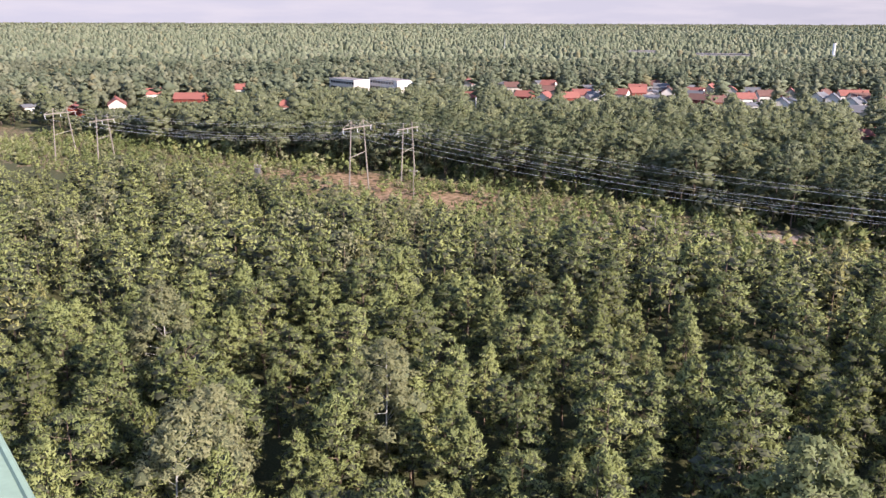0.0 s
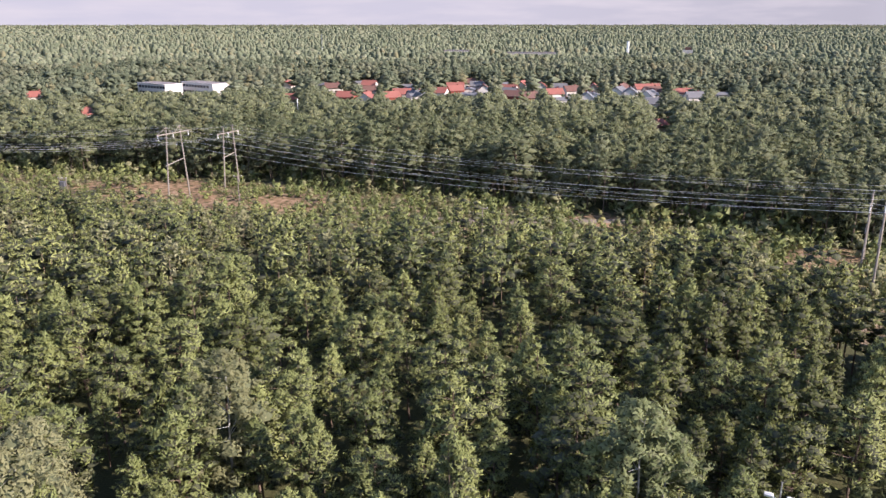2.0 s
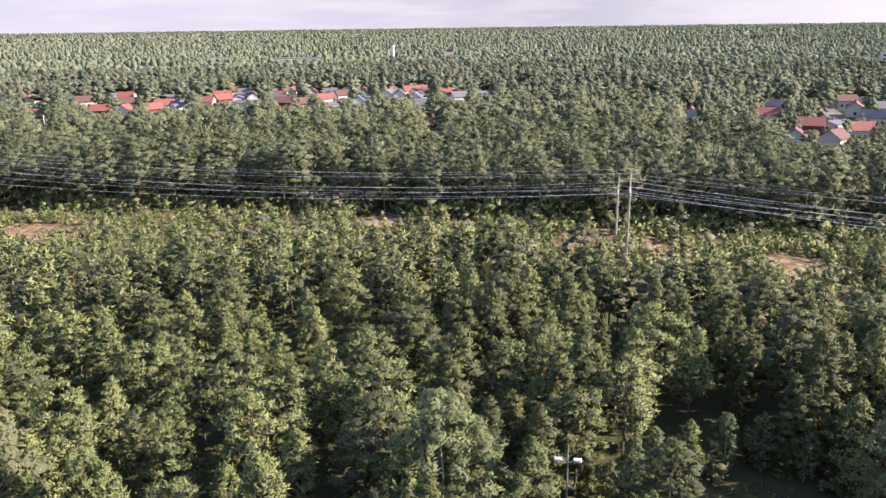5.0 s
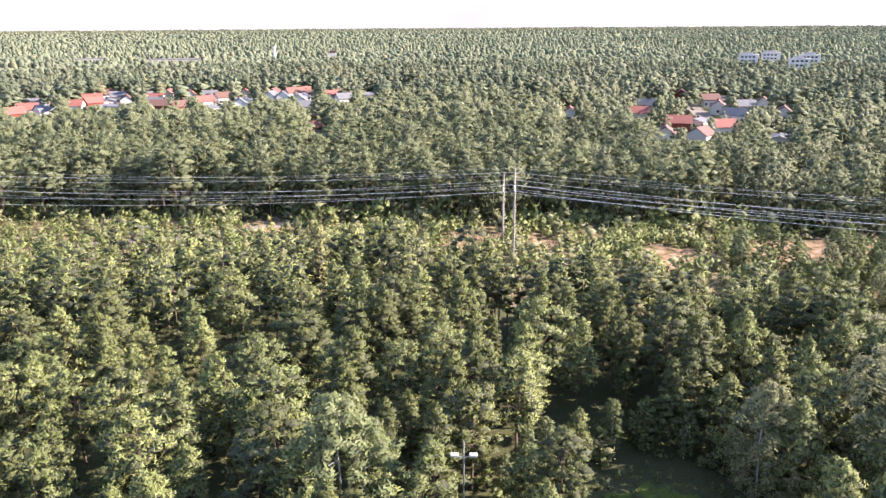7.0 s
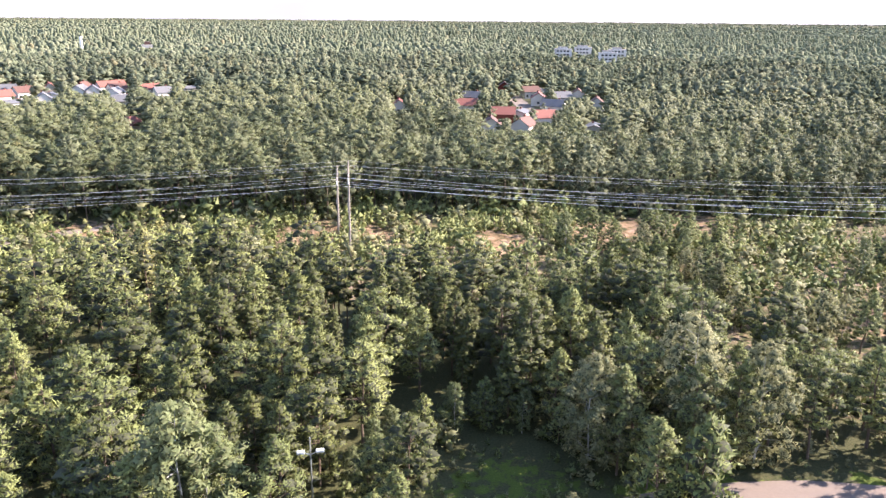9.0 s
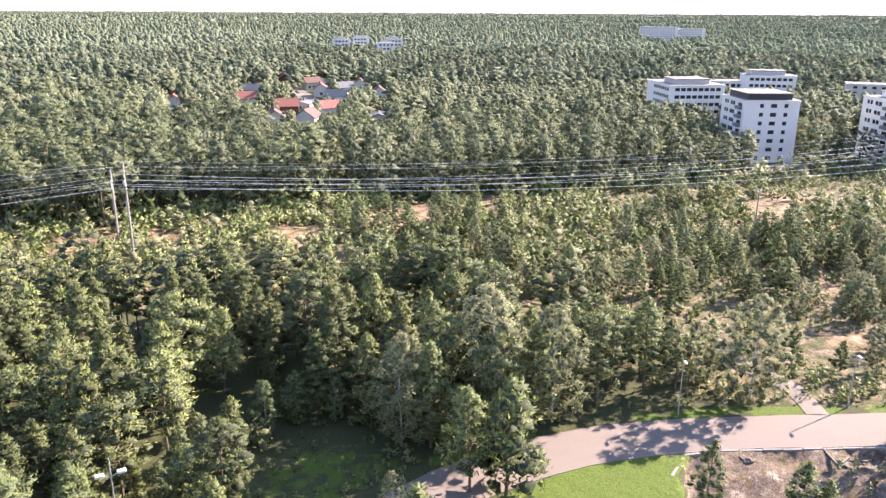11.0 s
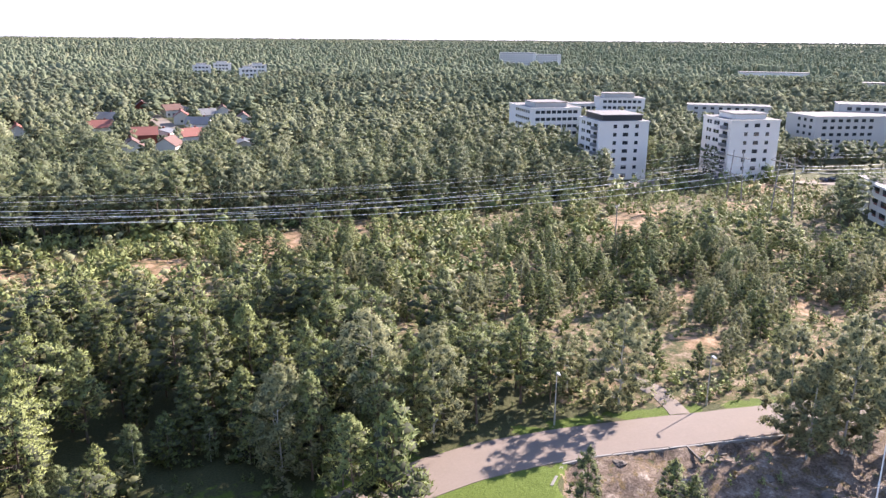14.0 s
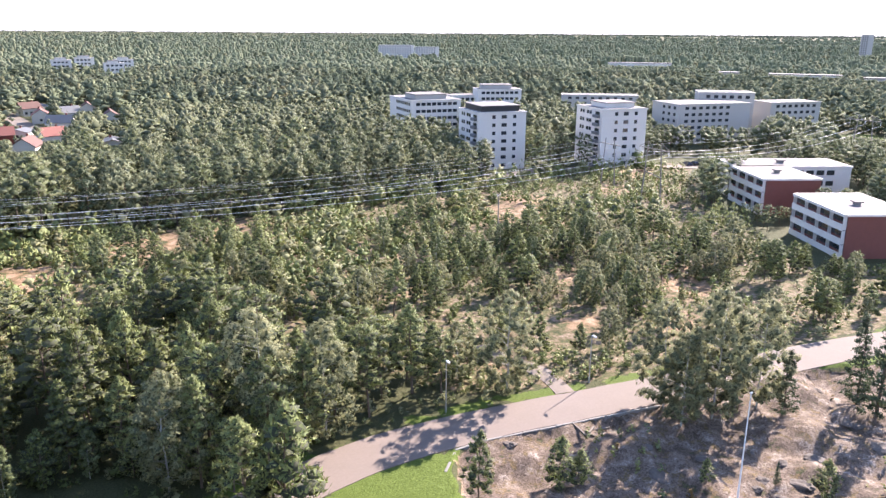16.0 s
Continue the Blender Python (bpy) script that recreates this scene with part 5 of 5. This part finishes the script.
LINE_1 = [(-263, 122, 97, 18.0), (-149.5, 150, 92, 20.0), (14.5, 149, 84, 18.5), (184.5, 92, 68, 18.0), (302, 71, 75, 18.0)]
LINE_2 = [(-249, 129, 97, 16.0), (-149, 170.5, 92, 17.6), (13.4, 163, 84, 15.0), (203, 116, 70, 15.0)]
for line, span in ((LINE_1, 8.2), (LINE_2, 6.6)):
    for x, y, turn, h in line:
        pylon(x, y, turn, h, "weathered timber portal pylon standing in the clearing", span, span > 7)
    for (x0, y0, t0, h0), (x1, y1, t1, h1) in zip(line[:-1], line[1:]):
        for s in (-0.68, 0, 0.68):
            a = pose(x0, y0, 0, 0, 0, t0) @ Vector((s * span, 0, h0 - 3.1))
            b = pose(x1, y1, 0, 0, 0, t1) @ Vector((s * span, 0, h1 - 3.1))
            wire(a, b, 3.2, (0.034 if x0 > 0 else 0.022) if span > 7 else (0.026 if x0 > 0 else 0.018))
        for s in (-0.30, 0.30):
            a = pose(x0, y0, 0, 0, 0, t0) @ Vector((s * span, 0, h0))
            b = pose(x1, y1, 0, 0, 0, t1) @ Vector((s * span, 0, h1))
            wire(a, b, 2.4, 0.015)


def lamp_post(x, y, h, turn, label):
    ob = thing("street_lamp", pose(x, y, 0, 0, 0, turn), label, "street lamp", "lamps along the road")
    part("pole", rod(bmesh.new(), (0, 0, -0.2), (0, 0, h), 0.09, 0.055, 10), M["steel"], ob)
    part("base", rod(bmesh.new(), (0, 0, -0.1), (0, 0, 0.9), 0.12, 0.11, 10), M["steel"], ob)
    part("arm", rod(bmesh.new(), (0, 0, h - 0.05), (0.35, 0, h + 0.05), 0.04), M["steel"], ob)
    part("lamp_head", box(bmesh.new(), 0.2, -0.16, h, 0.95, 0.16, h + 0.16, 0.05), M["white_paint"], ob, "flat pale lamp head")
    return ob


lamp_post(62.8, 55.9, 7.0, -115, "galvanised street lamp beside the road verge")
lamp_post(82.2, 47.3, 6.9, -115, "galvanised street lamp on the grass verge")


def twin_lamp(x, y, h):
    ob = thing("twin_lamp", pose(x, y, 0), "pale pole with two lamp heads beside pines", "street lamp")
    part("pole", rod(bmesh.new(), (0, 0, -0.2), (0, 0, h + 1.5), 0.12, 0.06, 10), M["steel"], ob)
    for s in (-1, 1):
        part("arm", rod(bmesh.new(), (0, 0, h - 0.3), (s * 0.6, 0, h), 0.05), M["steel"], ob)
        part("lamp_head", box(bmesh.new(), min(s * 0.5, s * 1.25), -0.22, h - 0.08, max(s * 0.5, s * 1.25), 0.22, h + 0.18, 0.05), M["white_paint"], ob)
    return ob


twin_lamp(1.8, 61.6, 8.0)


def flagpole(x, y, h):
    ob = thing("flagpole", pose(x, y, -0.8), "tall white flagpole with a round knob on rock", "flagpole")
    part("pole", rod(bmesh.new(), (0, 0, 0), (0, 0, h), 0.10, 0.05, 12), M["white_paint"], ob)
    bm = bmesh.new()
    bmesh.ops.create_uvsphere(bm, u_segments=12, v_segments=8, radius=0.13)
    bmesh.ops.translate(bm, vec=(0, 0, h + 0.08), verts=bm.verts)
    part("knob", bm, M["white_paint"], ob)
    return ob


flagpole(70.2, 22.1, 12.3)


def wood_pole(x, y, h, twin=False):
    ob = thing("utility_pole", pose(x, y, 0, 0, 0, 20), "weathered wooden utility pole with a short crossarm", "utility pole", "utility poles in the clearing")
    for s in ((-0.9, 0.9) if twin else (0,)):
        part("pole", rod(bmesh.new(), (s, 0, -0.3), (s, 0, h), 0.15, 0.10, 8), M["pole_wood"], ob)
    part("crossarm", box(bmesh.new(), -1.2, -0.08, h - 0.5, 1.2, 0.08, h - 0.3), M["pole_wood"], ob)
    if twin:
        part("transformer", box(bmesh.new(), -0.6, -0.5, h - 2.4, 0.6, 0.4, h - 1.0, 0.06), M["balcony_sheet"], ob, "grey box transformer")
    for s in (-1, 0, 1):
        part("insulator", rod(bmesh.new(), (s, 0, h - 0.3), (s, 0, h), 0.07, 0.09), M["porcelain"], ob)
    return ob


wood_pole(-166, 128, 9.0, True)
wood_pole(-130, 151, 8.5)
wood_pole(-60.5, 147.5, 8.0)
wood_pole(128, 99.5, 11.6)

# ---------------------------------------------------------------- rock shelf: boulders, beams, shrubs
M["stone"] = plain("lichened_granite", (0.17, 0.135, 0.11), 0.9, grain=3.5, amount=0.55, relief=0.06)
M["old_wood"] = plain("grey_old_timber", (0.20, 0.165, 0.13), 0.9, grain=8, amount=0.4, relief=0.02)


def boulder_mesh(seed):
    bm = bmesh.new()
    bmesh.ops.create_icosphere(bm, subdivisions=3, radius=1.0)
    for v in bm.verts:
        n = noise.fractal(v.co * 0.9 + Vector((seed * 7.1, 0, 0)), 0.9, 2.1, 4)
        v.co *= 1 + 0.45 * n
        v.co.z *= 0.5
    return mesh_of("boulder", bm, M["stone"])


BOULDERS = [boulder_mesh(k) for k in range(6)]
rr = random.Random(8)
made = 0
while made < 46:
    x, y = rr.uniform(48, 122), rr.uniform(2, 48)
    if not inside(ROCK, np.array(x), np.array(y)) or along(ROAD, np.array(x), np.array(y)) < 5.2 or math.hypot(x, y) < 56:
        continue
    size = rr.uniform(0.3, 1.15) ** 1.2
    ob = tagged(new("boulder", BOULDERS[made % 6]), "grey lichened granite boulder lying on bare rock", "boulder", "boulders on the rock shelf")
    ob.matrix_basis = pose(x, y, float(ground_z(x, y)) - 0.12 * size, rr.uniform(-12, 12), rr.uniform(-12, 12), rr.uniform(0, 360)) @ Matrix.Diagonal((size * rr.uniform(0.8, 1.6), size, size * rr.uniform(0.6, 1.1), 1))
    made += 1
for x, y, turn, ln, tip in ((70.6, 41.4, 60, 3.2, 3), (72.0, 40.6, 15, 2.2, 6), (73.2, 40.2, -35, 2.6, -3), (71.2, 40.4, 80, 1.8, 2), (75.6, 39.2, 20, 2.2, 0)):
    bm = box(bmesh.new(), -ln / 2, -0.13, -0.12, ln / 2, 0.13, 0.12, 0.03)
    ob = part("timber_beam", bm, M["old_wood"])
    tagged(ob, "weathered grey timber beam lying on rubble", "beam", "beams beside the retaining wall")
    ob.matrix_basis = pose(x, y, float(ground_z(x, y)) + 0.12, 0, tip, turn)
kx, ky = scatter((46, -2, 125, 48), 2.1, lambda x, y: inside(ROCK, x, y) & (along(ROAD, x, y) > 5.0) & (np.hypot(x, y) > 55) & (lumps(x, y, 9, 44, 3) > 0.5), rs)
merge("rock_shrubs", "low heather and juniper shrubs between bare rocks", "shrubs", T_SHRUB, kx, ky, rs.uniform(0.3, 1.2, len(kx)), rs, [M["young"], M["broad"], M["autumn"]], None, None, [0, 1, 0, 2])

# ---------------------------------------------------------------- road edge wall and tower
WALL = [(52.9, 47.0), (56.6, 48.9)], [(57.0, 49.2), (60.6, 48.2), (65.4, 45.9), (73.4, 41.9), (82.9, 37.2)]
wall = thing("retaining_wall", pose(0, 0, 0), "low concrete retaining wall along the road edge", "wall")
for line in WALL:
    for (ax, ay), (bx_, by_) in zip(line[:-1], line[1:]):
        n = max(1, round(math.hypot(bx_ - ax, by_ - ay) / 2.4))
        for k in range(n):
            p, q = Vector((ax, ay, 0)).lerp(Vector((bx_, by_, 0)), k / n), Vector((ax, ay, 0)).lerp(Vector((bx_, by_, 0)), (k + 0.985) / n)
            ln = (q - p).length
            ob = part("slab", box(bmesh.new(), 0, -0.16, -1.3, ln, 0.16, 0.02 + 0.03 * random.Random(k).uniform(-1, 1), 0.03), M["concrete"], wall)
            ob.matrix_basis = pose(p.x, p.y, 0, 0, 0, math.degrees(math.atan2(q.y - p.y, q.x - p.x)))

tower = thing("lookout_tower", pose(0, 0, 0), "concrete lookout tower with a pale green parapet cap", "tower")
part("shaft", box(bmesh.new(), -6, -8, -1, 6, -1.5, 43.8), M["concrete"], tower)
part("side_wing", box(bmesh.new(), -12.6, -8, -1, -6.0, -2.2, 41.0), M["concrete"], tower)
bm = bmesh.new()
outline = [(-13.0, 4.5), (-7.1, 3.32), (-7.3, 1.2), (-6.02, -1.6), (-6.02, -8.0), (-13.0, -8.0)]
under, over = [[bm.verts.new((px, py, pz)) for px, py in outline] for pz in (41.02, 41.3)]
bm.faces.new(under)
bm.faces.new(over)
for i in range(6):
    bm.faces.new((under[i], under[(i + 1) % 6], over[(i + 1) % 6], over[i]))
bmesh.ops.recalc_face_normals(bm, faces=bm.faces)
cap = part("wing_roof", bm, M["green_paint"], tower, "pale green painted sheet-metal roof")
part("roof_edge", rod(bmesh.new(), (-13.0, 4.5, 41.3), (-7.1, 3.32, 41.3), 0.05, 0.05, 6), M["green_paint"], cap)
